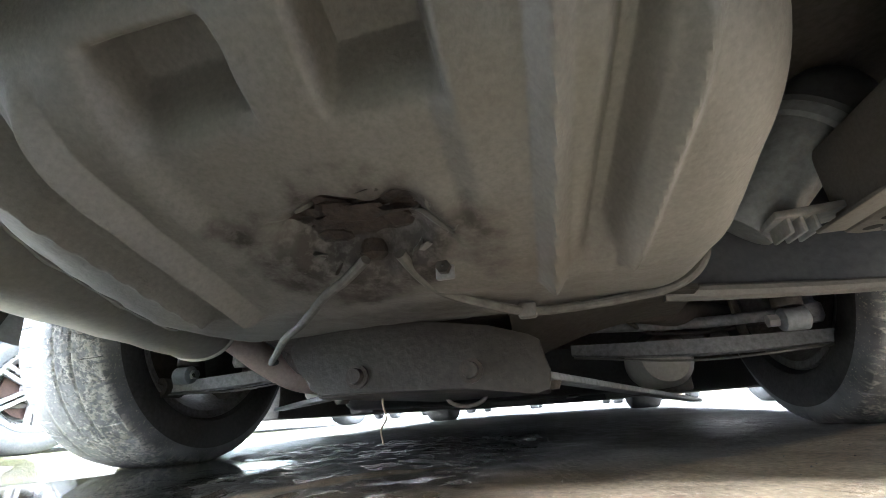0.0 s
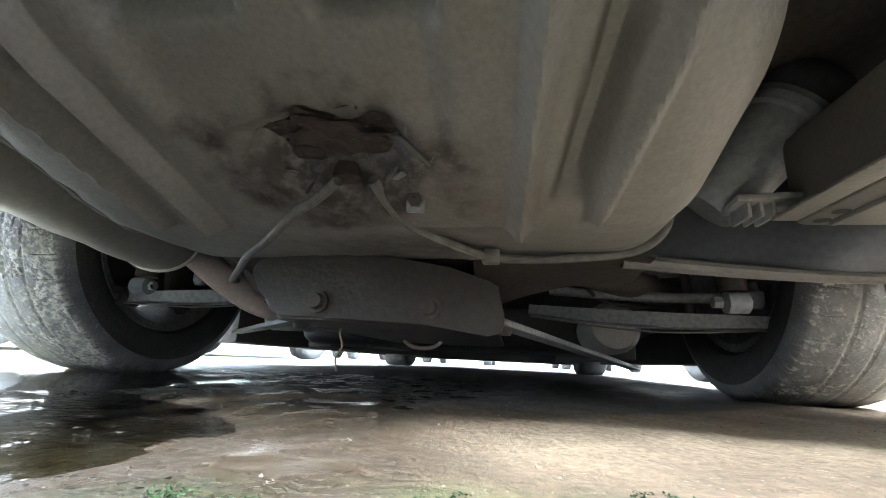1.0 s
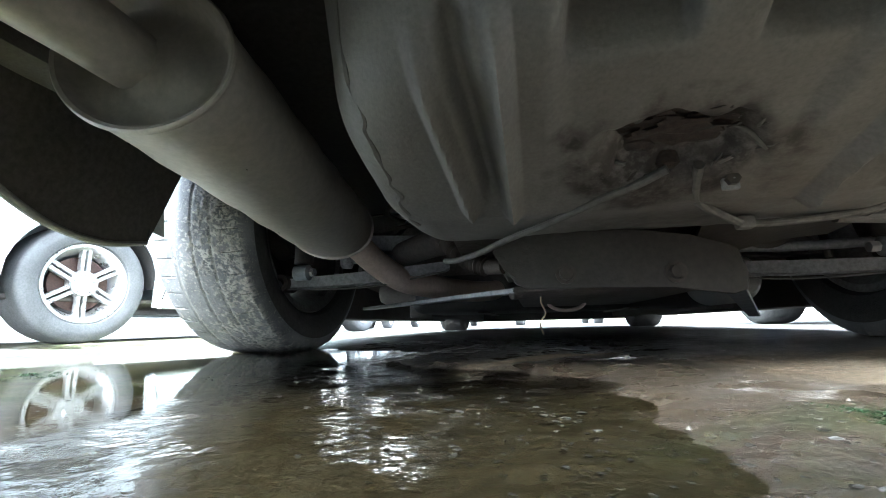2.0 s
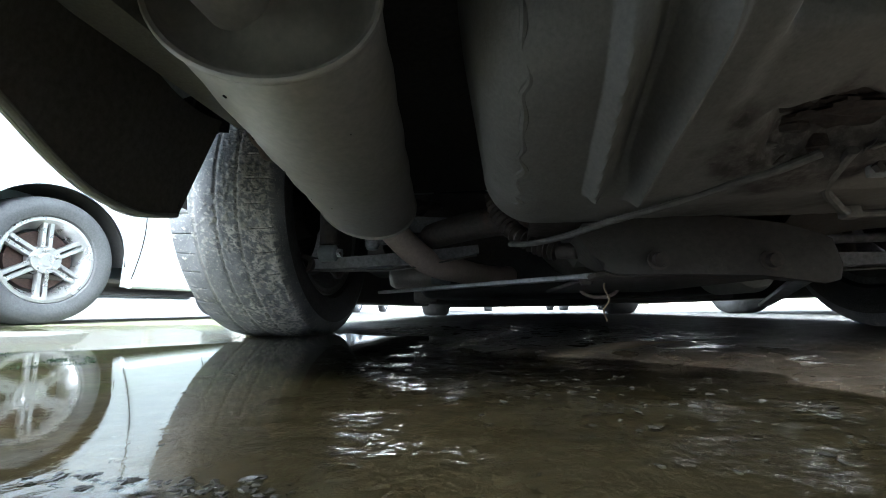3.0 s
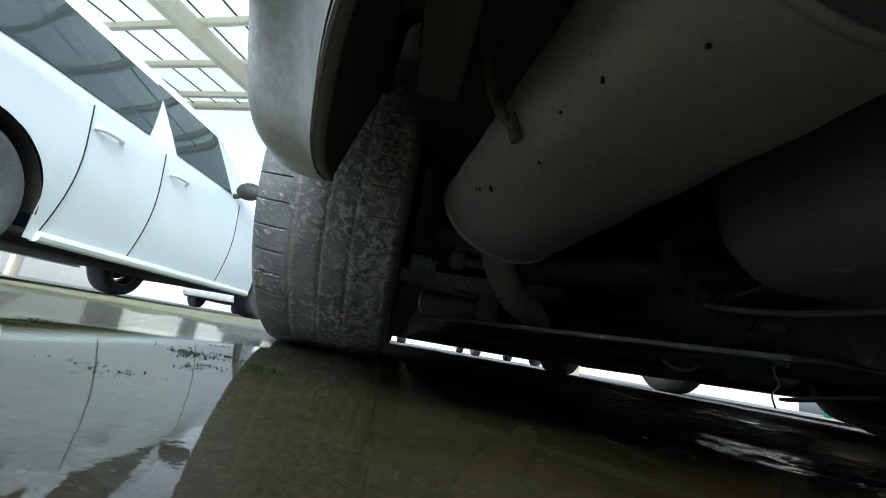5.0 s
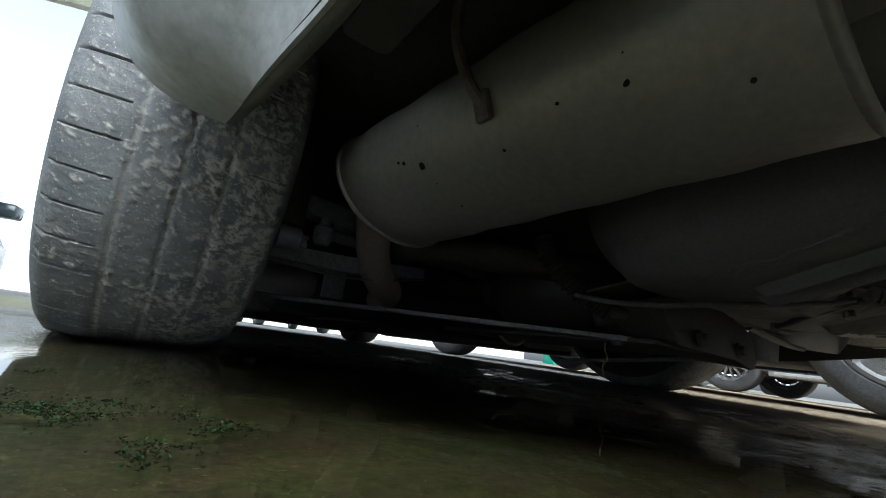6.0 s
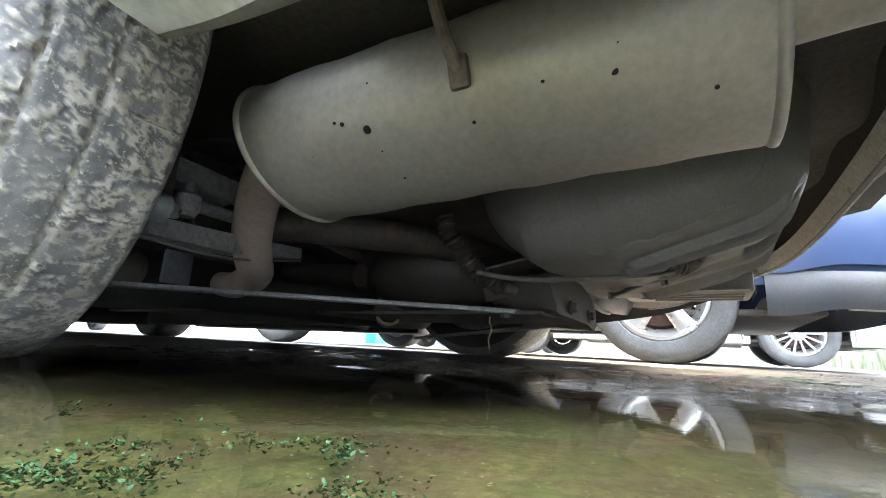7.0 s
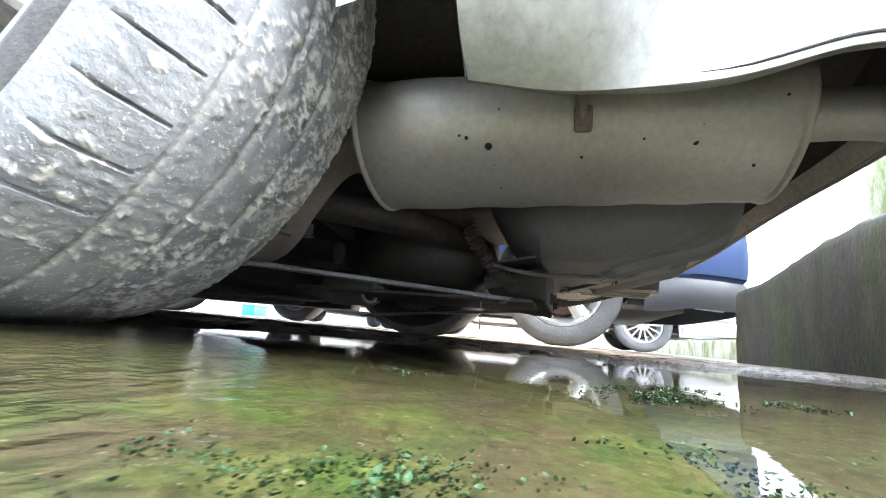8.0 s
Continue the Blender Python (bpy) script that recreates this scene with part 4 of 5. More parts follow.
def bumper_underside():
    """The bumper's lower skin: from the outer edge round under to a thin inner lip, from one wheel arch to the other."""
    half_in = [(-0.738, -0.452, 0.200), (-0.733, -0.525, 0.188), (-0.718, -0.615, 0.195), (-0.692, -0.712, 0.232), (-0.63, -0.805, 0.258), (-0.45, -0.890, 0.282), (0, -0.930, 0.315)]
    half_out = [(-0.826, -0.458, 0.300), (-0.812, -0.56, 0.305), (-0.785, -0.655, 0.330), (-0.735, -0.765, 0.356), (-0.66, -0.865, 0.372), (-0.48, -0.950, 0.388), (0, -1.035, 0.404)]
    inner = spline(half_in + [(-x, y, z) for x, y, z in half_in[-2::-1]], 6)
    outer = spline(half_out + [(-x, y, z) for x, y, z in half_out[-2::-1]], 6)
    n = len(inner) - 1

    def f(u, v):
        i = int(round(u * n))
        k = smooth01((-0.485 - inner[i].y) / 0.12)
        a = (1 - k) * math.sin(v * math.pi / 2) ** 0.75 + k * v ** 1.5
        b = (1 - k) * (1 - math.cos(v * math.pi / 2) ** 0.8) + k * math.sin(v * math.pi / 2)
        p = Vector((inner[i].x + (outer[i].x - inner[i].x) * a, inner[i].y + (outer[i].y - inner[i].y) * a, inner[i].z + (outer[i].z - inner[i].z) * b))
        return p + noise.noise_vector(p * 6) * 0.002
    b = part("bumper", sheet(f, steps(0, 1, n), steps(0, 1, 10), -0.003), M_WHITE, hero, "scuffed white plastic rear bumper")
    k0 = outer[2].lerp(inner[2], 0.30)
    hook = [Vector((k0.x - 0.004, k0.y + 0.010 * math.cos(a), k0.z + 0.016 * math.sin(a))) for a in steps(1.2, 5.2, 14)]
    part("hair", tube(hook, 0.0007, 6, steps=1), M_DARK, b, "dark curved hair stuck on the paint")
    part("bumper_lip", tube([p + Vector((0.004 * (1 if p.x < 0 else -1), 0.002, 0.003)) for p in inner], 0.0055, 10, steps=1, flat=0.7), M_TUB, b, "thin dusty lower lip")
    side = [k for k in range(n + 1) if inner[k].x > -0.48]

    # strip along the lip's inner face, its pale colour standing in for light
    def band(u, v):
        q = inner[side[int(round(u * (len(side) - 1)))]]
        return q + Vector((-q.x * 0.012 - 0.010 * v * (1 if q.x > 0 else -1), 0.008 + 0.012 * v, 0.002 + 0.030 * v))
    part("lip_return", sheet(band, steps(0, 1, len(side) - 1), steps(0, 1, 3), 0.002), M_LIP_LIT, b, "dusty beige inner return of the lip, coloured pale as if lit")
    part("lip_seam", tube([p + Vector((-0.003 * (1 if p.x < 0 else -1), -0.002, 0.0065)) for p in inner], 0.0012, 6, steps=1), M_DARK, b, "dark seam above the lip")

    def g(u, v):
        i = int(round(u * n))
        q = Vector((inner[i].x * 0.997, inner[i].y + 0.004, inner[i].z + 0.002))
        return q + Vector((-q.x * 0.05 * v, 0.04 * v, 0.17 * v))
    part("bumper_back", sheet(g, steps(0, 1, n), steps(0, 1, 3), 0.003), M_FLOORPAN, b, "dark back of the bumper")


bumper_underside()


def arch_liners():
    for sign in (-1, 1):
        def f(u, v, sign=sign):
            a = radians(7 + 173 * u)
            R = 0.392 + 0.006 * math.sin(v * 9)
            return Vector((sign * (0.780 - (0.085 + 0.11 * smooth01((u - 0.12) / 0.25)) * v), -math.cos(a) * R, 0.31 + math.sin(a) * R))
        liner = part("arch_liner", sheet(f, steps(0, 1, 40), steps(0, 1, 6), 0.003), M_PLASTIC, hero, "black plastic wheel arch liner")

        def g(u, v, sign=sign):
            return Vector((sign * (0.728 + 0.075 * u - 0.02 * v * (1 - u)), -0.450 - 0.01 * v, 0.212 + 0.06 * u - 0.02 * math.sin(u * math.pi) + (0.18 - 0.03 * u) * v))
        part("splash_flap", sheet(g, steps(0, 1, 8), steps(0, 1, 8), 0.003), M_PLASTIC, liner, "black flap behind the wheel")
        def inner(u, v, sign=sign):
            a = radians(180 * u)
            R = 0.385 * v
            return Vector((sign * (0.595 + 0.012 * math.sin(u * 20)), -math.cos(a) * R, 0.42 + math.sin(a) * R * 0.8))
        part("wheelhouse", sheet(inner, steps(0, 1, 24), steps(0.05, 1, 4), 0.003), M_PLASTIC, hero, "dark wheelhouse panel")


arch_liners()


def line_x(y, x0, y0, x1, y1):
    return x0 + (x1 - x0) * (y - y0) / (y1 - y0)


def well_height(x, y):
    """Underside of the pressed spare wheel well: a floor that climbs to the rear, with ribs and recesses, rounded up into steep walls."""
    x, y = x + 0.018, y + 0.022
    cx, cy, hx, hy, rad, soft = 0.047, -0.573, 0.288, 0.235, 0.15, 0.060
    qx, qy = abs(x - cx) - (hx - rad), abs(y - cy) - (hy - rad)
    d = rad - (math.hypot(max(qx, 0), max(qy, 0)) + min(max(qx, qy), 0))
    z = 0.168 + 0.30 * max(0.0, -0.575 - y) + 0.72 * max(0.0, y + 0.455) - 0.02 * smooth01((-0.80 - y) / 0.12)
    if d < 0:
        return min(0.46, z + soft - d * 7)
    if d < soft:
        k = (soft - d) / soft
        z += soft * (1 - math.sqrt(max(0.0, 1 - k * k)))
    inside = smooth01((d - 0.006) / 0.022)

    def band(c, w, e):
        return smooth01((w / 2 + e - abs(x - c)) / (2 * e))

    rise = 0.0
    # deep recesses at the rear, either side of a middle bar
    rise += 0.042 * band(-0.006, 0.078, 0.006) * smooth01((-0.745 - y) / 0.014)
    rise += 0.042 * band(0.110, 0.064, 0.006) * smooth01((-0.738 - y) / 0.014)
    # long grooves with a proud edge, left and right
    e = line_x(y, -0.118, -0.58, -0.132, -0.80)
    rise += 0.017 * band(e + 0.012, 0.018, 0.0065) * smooth01((-0.590 - y) / 0.03)
    rise -= 0.016 * band(e - 0.014, 0.010, 0.007) * smooth01((-0.575 - y) / 0.02)
    rise -= 0.018 * band(-0.090, 0.010, 0.0075) * smooth01((-0.560 - y) / 0.03)
    rise += 0.010 * smooth01((x + 0.060) / 0.025) * smooth01((0.150 - x) / 0.02) * smooth01((-0.640 - y) / 0.05)
    rise -= 0.016 * band(line_x(y, 0.186, -0.56, 0.199, -0.80), 0.010, 0.0075) * smooth01((-0.555 - y) / 0.02)
    g = line_x(y, 0.212, -0.58, 0.232, -0.78)
    rise += 0.024 * band(g + 0.008, 0.022, 0.007) * smooth01((-0.592 - y) / 0.025)
    rise -= 0.014 * band(line_x(y, 0.244, -0.58, 0.266, -0.75), 0.009, 0.0075) * smooth01((-0.575 - y) / 0.02)
    hollow = math.hypot((x - 0.055) / 0.072, (y + 0.648) / 0.046) + 0.35 * noise.noise((x * 22, y * 22, 3)) + 0.15 * noise.noise((x * 60, y * 60, 3))
    rise += 0.024 * smooth01((1.05 - hollow) * 1.7)
    return z + rise * inside + 0.0012 * noise.noise((x * 18, y * 18, 0)) + 0.0008 * noise.noise((x * 55, y * 55, 2))


def spare_well():
    xs, ys = steps(-0.29, 0.347, 480), steps(-0.895, -0.335, 260)
    bm = sheet(lambda x, y: Vector((x, y, well_height(x, y))), xs, ys, 0.002)
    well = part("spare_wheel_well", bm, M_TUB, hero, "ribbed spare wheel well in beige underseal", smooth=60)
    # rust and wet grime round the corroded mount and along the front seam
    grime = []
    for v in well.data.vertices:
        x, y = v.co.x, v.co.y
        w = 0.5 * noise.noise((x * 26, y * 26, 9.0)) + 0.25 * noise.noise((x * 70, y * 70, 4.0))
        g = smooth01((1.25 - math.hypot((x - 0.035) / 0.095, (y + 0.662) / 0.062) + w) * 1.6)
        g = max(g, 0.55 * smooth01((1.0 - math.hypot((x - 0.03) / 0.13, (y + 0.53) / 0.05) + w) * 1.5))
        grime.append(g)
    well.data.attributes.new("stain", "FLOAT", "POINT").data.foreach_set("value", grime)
    # sealer bead and rubber strip along the side
    def side(y):
        return -0.259
    rnd = random.Random(8)
    pts = []
    for y in steps(-0.565, -0.89, 24):
        x = side(y) + 0.036 + rnd.uniform(-0.004, 0.004)
        pts.append((x, y, well_height(x, y) - 0.001))
    part("sealer_bead", tube(pts, lambda u: 0.0032 + 0.0016 * math.sin(u * 47) * math.sin(u * 19), 8, steps=4), M_TUB, well, "smeared sealer bead")
    gap = [(-0.249, -0.520, 0.224), (-0.258, -0.545, 0.262), (-0.264, -0.590, 0.310), (-0.268, -0.66, 0.37), (-0.270, -0.74, 0.42)]
    part("rubber_strip", tube(gap, 0.0035, 8), M_PLASTIC, well, "black rubber strip along the side")
    # corroded hollow with flaking scale and a rusty mount in it
    rnd = random.Random(4)
    bm = bmesh.new()
    bmesh.ops.create_icosphere(bm, subdivisions=4, radius=1)
    for v in bm.verts:
        v.co = Vector((v.co.x * 0.062, v.co.y * 0.034, v.co.z * 0.012)) * (1 + 0.6 * noise.noise(v.co * 2.5) + 0.3 * noise.noise(v.co * 8))
        v.co += Vector((0.037, -0.670, 0.219))
    mount = part("corroded_mount", bm, M_SCALE, well, "flaking rusty patch", smooth=40)
    for i in range(60):
        a, q = rnd.uniform(0, 6.3), rnd.random() ** 0.6 * 1.1
        x, y = 0.037 + 0.070 * q * math.cos(a), -0.668 + 0.042 * q * math.sin(a)
        own = bmesh.new()
        bmesh.ops.create_icosphere(own, subdivisions=2, radius=1)
        s = rnd.uniform(0.002, 0.0075)
        o = Vector((i * 3.1, 0, 0))
        tip = Euler((rnd.uniform(-0.9, 0.9), rnd.uniform(-0.9, 0.9), rnd.uniform(0, 6.3))).to_matrix()
        for v in own.verts:
            v.co = tip @ (Vector((v.co.x * 1.5, v.co.y, v.co.z * 0.35)) * s * (1 + 0.9 * noise.noise(v.co * 2 + o))) + Vector((x, y, well_height(x, y) + 0.0035))
        part("rust_flake", own, (M_SCALE, M_TUB, M_IRON, M_RUST, M_CABLE)[i % 5], mount, smooth=30)
    lip = [(-0.004 + 0.018 * k, -0.700 + 0.006 * k + 0.004 * math.sin(k * 2.1), well_height(-0.004 + 0.018 * k, -0.700 + 0.006 * k) - 0.003) for k in range(7)]
    part("torn_edge", tube(lip, lambda u: 0.0022 + 0.001 * math.sin(u * 23), 8), M_CABLE, mount, "torn pale steel edge")
    for cx, cy, r in ((0.005, -0.652, 0.016), (0.032, -0.640, 0.012), (0.062, -0.655, 0.013)):
        own = lathe([(-0.003, 0.001), (-0.003, r * 0.6), (0.001, r), (0.014, r), (0.016, 0.001)], 14, "z", (cx, cy, well_height(cx, cy)))
        for v in own.verts:
            v.co += noise.noise_vector(v.co * 60) * 0.003
        part("rusted_stud", own, M_SCALE, mount)
    bracket = part("small_bracket", slab(0.080, 0.095, -0.634, -0.628, 0.166, 0.184, 0.002), M_ALLOYARM, well)
    part("bolt", lathe([(-0.005, 0.001), (-0.005, 0.006), (0.002, 0.006), (0.002, 0.001)], 6, "y", (0.0875, -0.635, 0.175)), M_IRON, bracket)
    return well


spare_well()


def floor_pan():
    def f(x, y):
        return Vector((x, y, 0.385 + 0.012 * math.sin(x * 22) * smooth01((0.3 - abs(x)) * 6)))
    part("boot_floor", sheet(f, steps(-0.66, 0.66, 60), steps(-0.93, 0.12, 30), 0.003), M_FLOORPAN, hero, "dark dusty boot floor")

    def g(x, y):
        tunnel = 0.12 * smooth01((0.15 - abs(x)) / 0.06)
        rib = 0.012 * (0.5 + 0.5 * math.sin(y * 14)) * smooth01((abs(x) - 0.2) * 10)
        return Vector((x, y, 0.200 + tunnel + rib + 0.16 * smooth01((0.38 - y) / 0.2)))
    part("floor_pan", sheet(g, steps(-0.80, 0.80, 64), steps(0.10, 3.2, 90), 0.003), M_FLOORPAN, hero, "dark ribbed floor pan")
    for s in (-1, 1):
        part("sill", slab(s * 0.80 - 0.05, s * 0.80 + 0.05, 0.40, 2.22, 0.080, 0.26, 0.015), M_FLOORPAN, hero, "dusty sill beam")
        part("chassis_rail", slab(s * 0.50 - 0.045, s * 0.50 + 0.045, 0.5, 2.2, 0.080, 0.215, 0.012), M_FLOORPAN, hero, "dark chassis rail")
    part("engine_undertray", slab(-0.55, 0.55, 2.25, 2.98, 0.072, 0.17, 0.012), M_PLASTIC, hero, "black engine undertray")
    part("front_skirt", slab(-0.73, 0.73, 3.0, 3.36, 0.074, 0.24, 0.02), M_PLASTIC, hero, "black front skirt")
    # fuel tank ahead of the axle
    bm = slab(-0.50, 0.50, 0.34, 0.78, 0.092, 0.30, 0.04, segs=4)
    tank = part("fuel_tank", bm, M_PLASTIC, hero, "black plastic fuel tank")
    for x in (-0.25, 0.2):
        part("tank_strap", slab(x - 0.015, x + 0.015, 0.32, 0.80, 0.087, 0.0915, 0.001), M_IRON, tank)


floor_pan()


# ---- exhaust ----
MA, MB = 0.100, 0.070


def muf_point(y, a, grow=0.0):
    u = (-0.272 - y) / 0.496
    zc, xc = 0.262 + 0.034 * u, -0.490 + 0.066 * u
    t = radians(-20)
    c, s = math.cos(a) * (MA + grow), math.sin(a) * (MB + grow)
    return Vector((xc + c * math.cos(t) - s * math.sin(t), y, zc + c * math.sin(t) + s * math.cos(t)))


def muffler():
    bm = bmesh.new()
    Y0, Y1, n = -0.272, -0.765, 64
    prof = [(Y0 + 0.002, -0.06), (Y0 + 0.004, -0.030), (Y0 + 0.001, -0.009), (Y0 + 0.002, -0.004), (Y0 + 0.0028, 0.0008), (Y0 + 0.002, 0.0022), (Y0 + 0.0004, 0.0026), (Y0 - 0.0014, 0.0022), (Y0 - 0.0026, 0.0004), (Y0 - 0.004, -0.0010), (Y0 - 0.008, 0.0)]
    prof += [(y, 0.0012 * math.sin((y - Y0) * 60)) for y in steps(Y0 - 0.03, Y1 + 0.03, 14)]
    prof += [(Y1 + 0.010, 0.0), (Y1 + 0.006, -0.001), (Y1 + 0.004, 0.0005), (Y1 + 0.0025, 0.0024), (Y1, 0.0030), (Y1 - 0.0025, 0.0024), (Y1 - 0.0035, 0.0005), (Y1 - 0.002, -0.003), (Y1 + 0.006, -0.005), (Y1 + 0.016, -0.009), (Y1 + 0.020, -0.016), (Y1 + 0.019, -0.035), (Y1 + 0.012, -0.05)]
    rings = [[bm.verts.new(muf_point(y, 2 * math.pi * k / n, g)) for k in range(n)] for y, g in prof]
    for a, b in zip(rings, rings[1:]):
        for k in range(n):
            bm.faces.new((a[k], a[(k + 1) % n], b[(k + 1) % n], b[k]))
    bm.faces.new(rings[0])
    bm.faces.new(rings[-1][::-1])
    muf = part("muffler", bm, M_MUFFLER, hero, "dusty oval aluminised steel muffler", smooth=50)
    # drain holes and tar spots on the flank
    for y, deg, r in ((-0.430, 235, 0.0044), (-0.405, 228, 0.0022), (-0.397, 226, 0.0015), (-0.535, 246, 0.0018), (-0.655, 238, 0.0032), (-0.601, 234, 0.0015), (-0.722, 257, 0.0018),
                      (-0.439, 272, 0.0014), (-0.739, 207, 0.0014), (-0.435, 250, 0.0010), (-0.355, 243, 0.0011), (-0.443, 207, 0.0011), (-0.660, 225, 0.0012), (-0.668, 320, 0.0020)):
        a = radians(deg)
        p, q = muf_point(y, a), muf_point(y, a, 0.01)
        d = (q - p).normalized()
        m = Matrix.Translation(p) @ d.to_track_quat("Z", "Y").to_matrix().to_4x4()
        own = lathe([(-0.001, r), (0.0006, r * 0.97), (0.0008, 0.0001)], 14, "z")
        bmesh.ops.transform(own, matrix=m, verts=own.verts)
        part("drain_hole", own, M_DARK, muf)
    foot = muf_point(-0.535, radians(218), 0.001)
    hang = part("hanger_rod", tube([foot, foot + Vector((-0.020, 0.004, 0.022)), foot + Vector((-0.034, 0.012, 0.075)), foot + Vector((-0.022, 0.02, 0.17))], 0.006, 10), M_HANGER, muf, "welded browned hanger rod")
    part("hanger_foot", slab(-0.010, 0.010, -0.015, 0.015, -0.003, 0.006, 0.004, m=Matrix.Translation(foot) @ (muf_point(-0.535, radians(218), 0.02) - foot).to_track_quat("Z", "Y").to_matrix().to_4x4()), M_HANGER, hang)
    # pipes
    inlet = [(-0.500, -0.280, 0.262), (-0.494, -0.230, 0.262), (-0.480, -0.180, 0.245), (-0.440, -0.110, 0.195), (-0.395, -0.055, 0.162), (-0.335, 0.02, 0.150), (-0.29, 0.12, 0.146), (-0.22, 0.30, 0.155), (-0.14, 0.65, 0.205), (-0.03, 1.2, 0.235), (0.0, 2.2, 0.235)]
    pipe = part("exhaust_pipe", tube(inlet, 0.030, 20), M_PIPE, hero, "heat-browned exhaust pipe")
    part("weld_collar", tube([(-0.499, -0.272, 0.262), (-0.495, -0.236, 0.262)], 0.0335, 20, steps=1), M_PIPE, pipe)
    outlet = [(-0.448, -0.750, 0.305), (-0.450, -0.82, 0.307), (-0.450, -0.87, 0.303), (-0.455, -0.94, 0.278), (-0.462, -1.01, 0.258)]
    part("tail_pipe", tube(outlet, 0.030, 22, caps=False), M_MUFFLER, hero, "dull steel tail pipe")
    return muf


muffler()


# ---- axle, subframe and arms ----
def subframe():
    sub = part("subframe", tube([(-0.52, 0.10, 0.225), (-0.30, -0.16, 0.226), (-0.10, -0.30, 0.222), (0.12, -0.30, 0.222), (0.30, -0.16, 0.220), (0.52, 0.10, 0.22)], 0.036, 16, flat=0.8), M_IRON, hero, "dark rusty rear subframe")
    # sheet steel guard at the back of the subframe
    outline = [(-0.214, 0.160), (-0.205, 0.170), (-0.12, 0.174), (-0.02, 0.172), (0.06, 0.160), (0.108, 0.146), (0.120, 0.138), (0.128, 0.100), (0.124, 0.088), (0.108, 0.084), (0.03, 0.094), (-0.07, 0.097), (-0.165, 0.100), (-0.180, 0.106), (-0.200, 0.135)]
    bm = bmesh.new()
    rows = []
    for dy, grow in ((0.11, -0.012), (0.07, -0.004), (0.02, 0.0), (0.0, 0.002), (-0.004, 0.004), (-0.010, 0.003), (-0.012, -0.004)):
        rows.append([bm.verts.new((0.0436 + 0.870 * x * (1 + grow * 0.5), -0.482 + dy + 0.25 * x * x, z - 0.010 * smooth01((z - 0.11) / 0.04) + (grow if z > 0.13 else -grow))) for x, z in outline])
    for a, b in zip(rows, rows[1:]):
        for k in range(len(outline)):
            bm.faces.new((a[k], a[(k + 1) % len(outline)], b[(k + 1) % len(outline)], b[k]))
    bm.faces.new(rows[-1])
    bm.faces.new(rows[0][::-1])
    guard = part("guard_plate", bm, M_RUST, sub, "brown sheet steel guard plate", smooth=25)
    for x, z in ((-0.051, 0.112), (0.076, 0.108)):
        part("bolt", lathe([(-0.010, 0.001), (-0.010, 0.008), (-0.002, 0.009), (-0.002, 0.013), (0.003, 0.013)], 12, "y", (x, -0.494, z)), M_IRON, guard)
    part("belly_tray", slab(-0.12, 0.145, -0.46, 0.10, 0.093, 0.103, 0.006), M_IRON, sub, "dark belly tray")
    bm = bmesh.new()
    bmesh.ops.create_uvsphere(bm, u_segments=32, v_segments=20, radius=1)
    for v in bm.verts:
        v.co = Vector((-0.012 + v.co.x * 0.15, -0.19 + v.co.y * 0.18, 0.185 + v.co.z * 0.085)) + noise.noise_vector(v.co * 4) * 0.004
    part("differential", bm, M_RUST, sub, "rust-brown differential housing")
    part("propshaft", tube([(-0.02, 0.05, 0.20), (0.0, 1.0, 0.26), (0.0, 2.2, 0.28)], 0.03, 14), M_IRON, sub)
    # beige gusset running out from the well's front to the side
    def gus(u, v):
        x = 0.118 + 0.20 * u
        return Vector((x, -0.478 + 0.10 * v + 0.02 * u, 0.176 - 0.055 * v * (1 - 0.85 * u) + 0.012 * math.sin(u * 3.0)))
    part("gusset", sheet(gus, steps(0, 1, 14), steps(0, 1, 8), 0.004), M_RUST, sub)
    def gus2(u, v):
        x = -0.20 + 0.36 * u
        return Vector((x, -0.482 + 0.11 * v, 0.180 - 0.02 * v + 0.008 * math.sin(u * math.pi)))
    part("crossmember", sheet(gus2, steps(0, 1, 14), steps(0, 1, 6), 0.004), M_IRON, sub)
    # loose rusty ring of an old clamp below the tray
    ring = [(-0.02 + 0.04 * math.cos(a), -0.05, 0.098 + 0.02 * math.sin(a)) for a in steps(math.pi, 2 * math.pi, 10)]
    part("clamp_strap", tube(ring, 0.004, 8, steps=2), M_PIPE, sub)
    # diagonal braces
    for name, a, b in (("brace", (-0.110, -0.405, 0.100), (-0.56, 0.12, 0.104)), ("brace", (0.148, -0.455, 0.098), (0.46, 0.20, 0.058))):
        A, B = Vector(a), Vector(b)
        d = B - A
        m = Matrix.Translation(A) @ d.to_track_quat("X", "Z").to_matrix().to_4x4()
        bar = slab(-0.01, d.length, -0.013, 0.013, -0.004, 0.004, 0.002, m=m)
        br = part(name, bar, M_ALLOYARM, sub, "flat grey steel brace")
        part("bolt", lathe([(-0.012, 0.001), (-0.012, 0.008), (-0.004, 0.012), (0.0, 0.012)], 10, "z", A + d.normalized() * 0.012), M_IRON, br)
    return sub


sub = subframe()


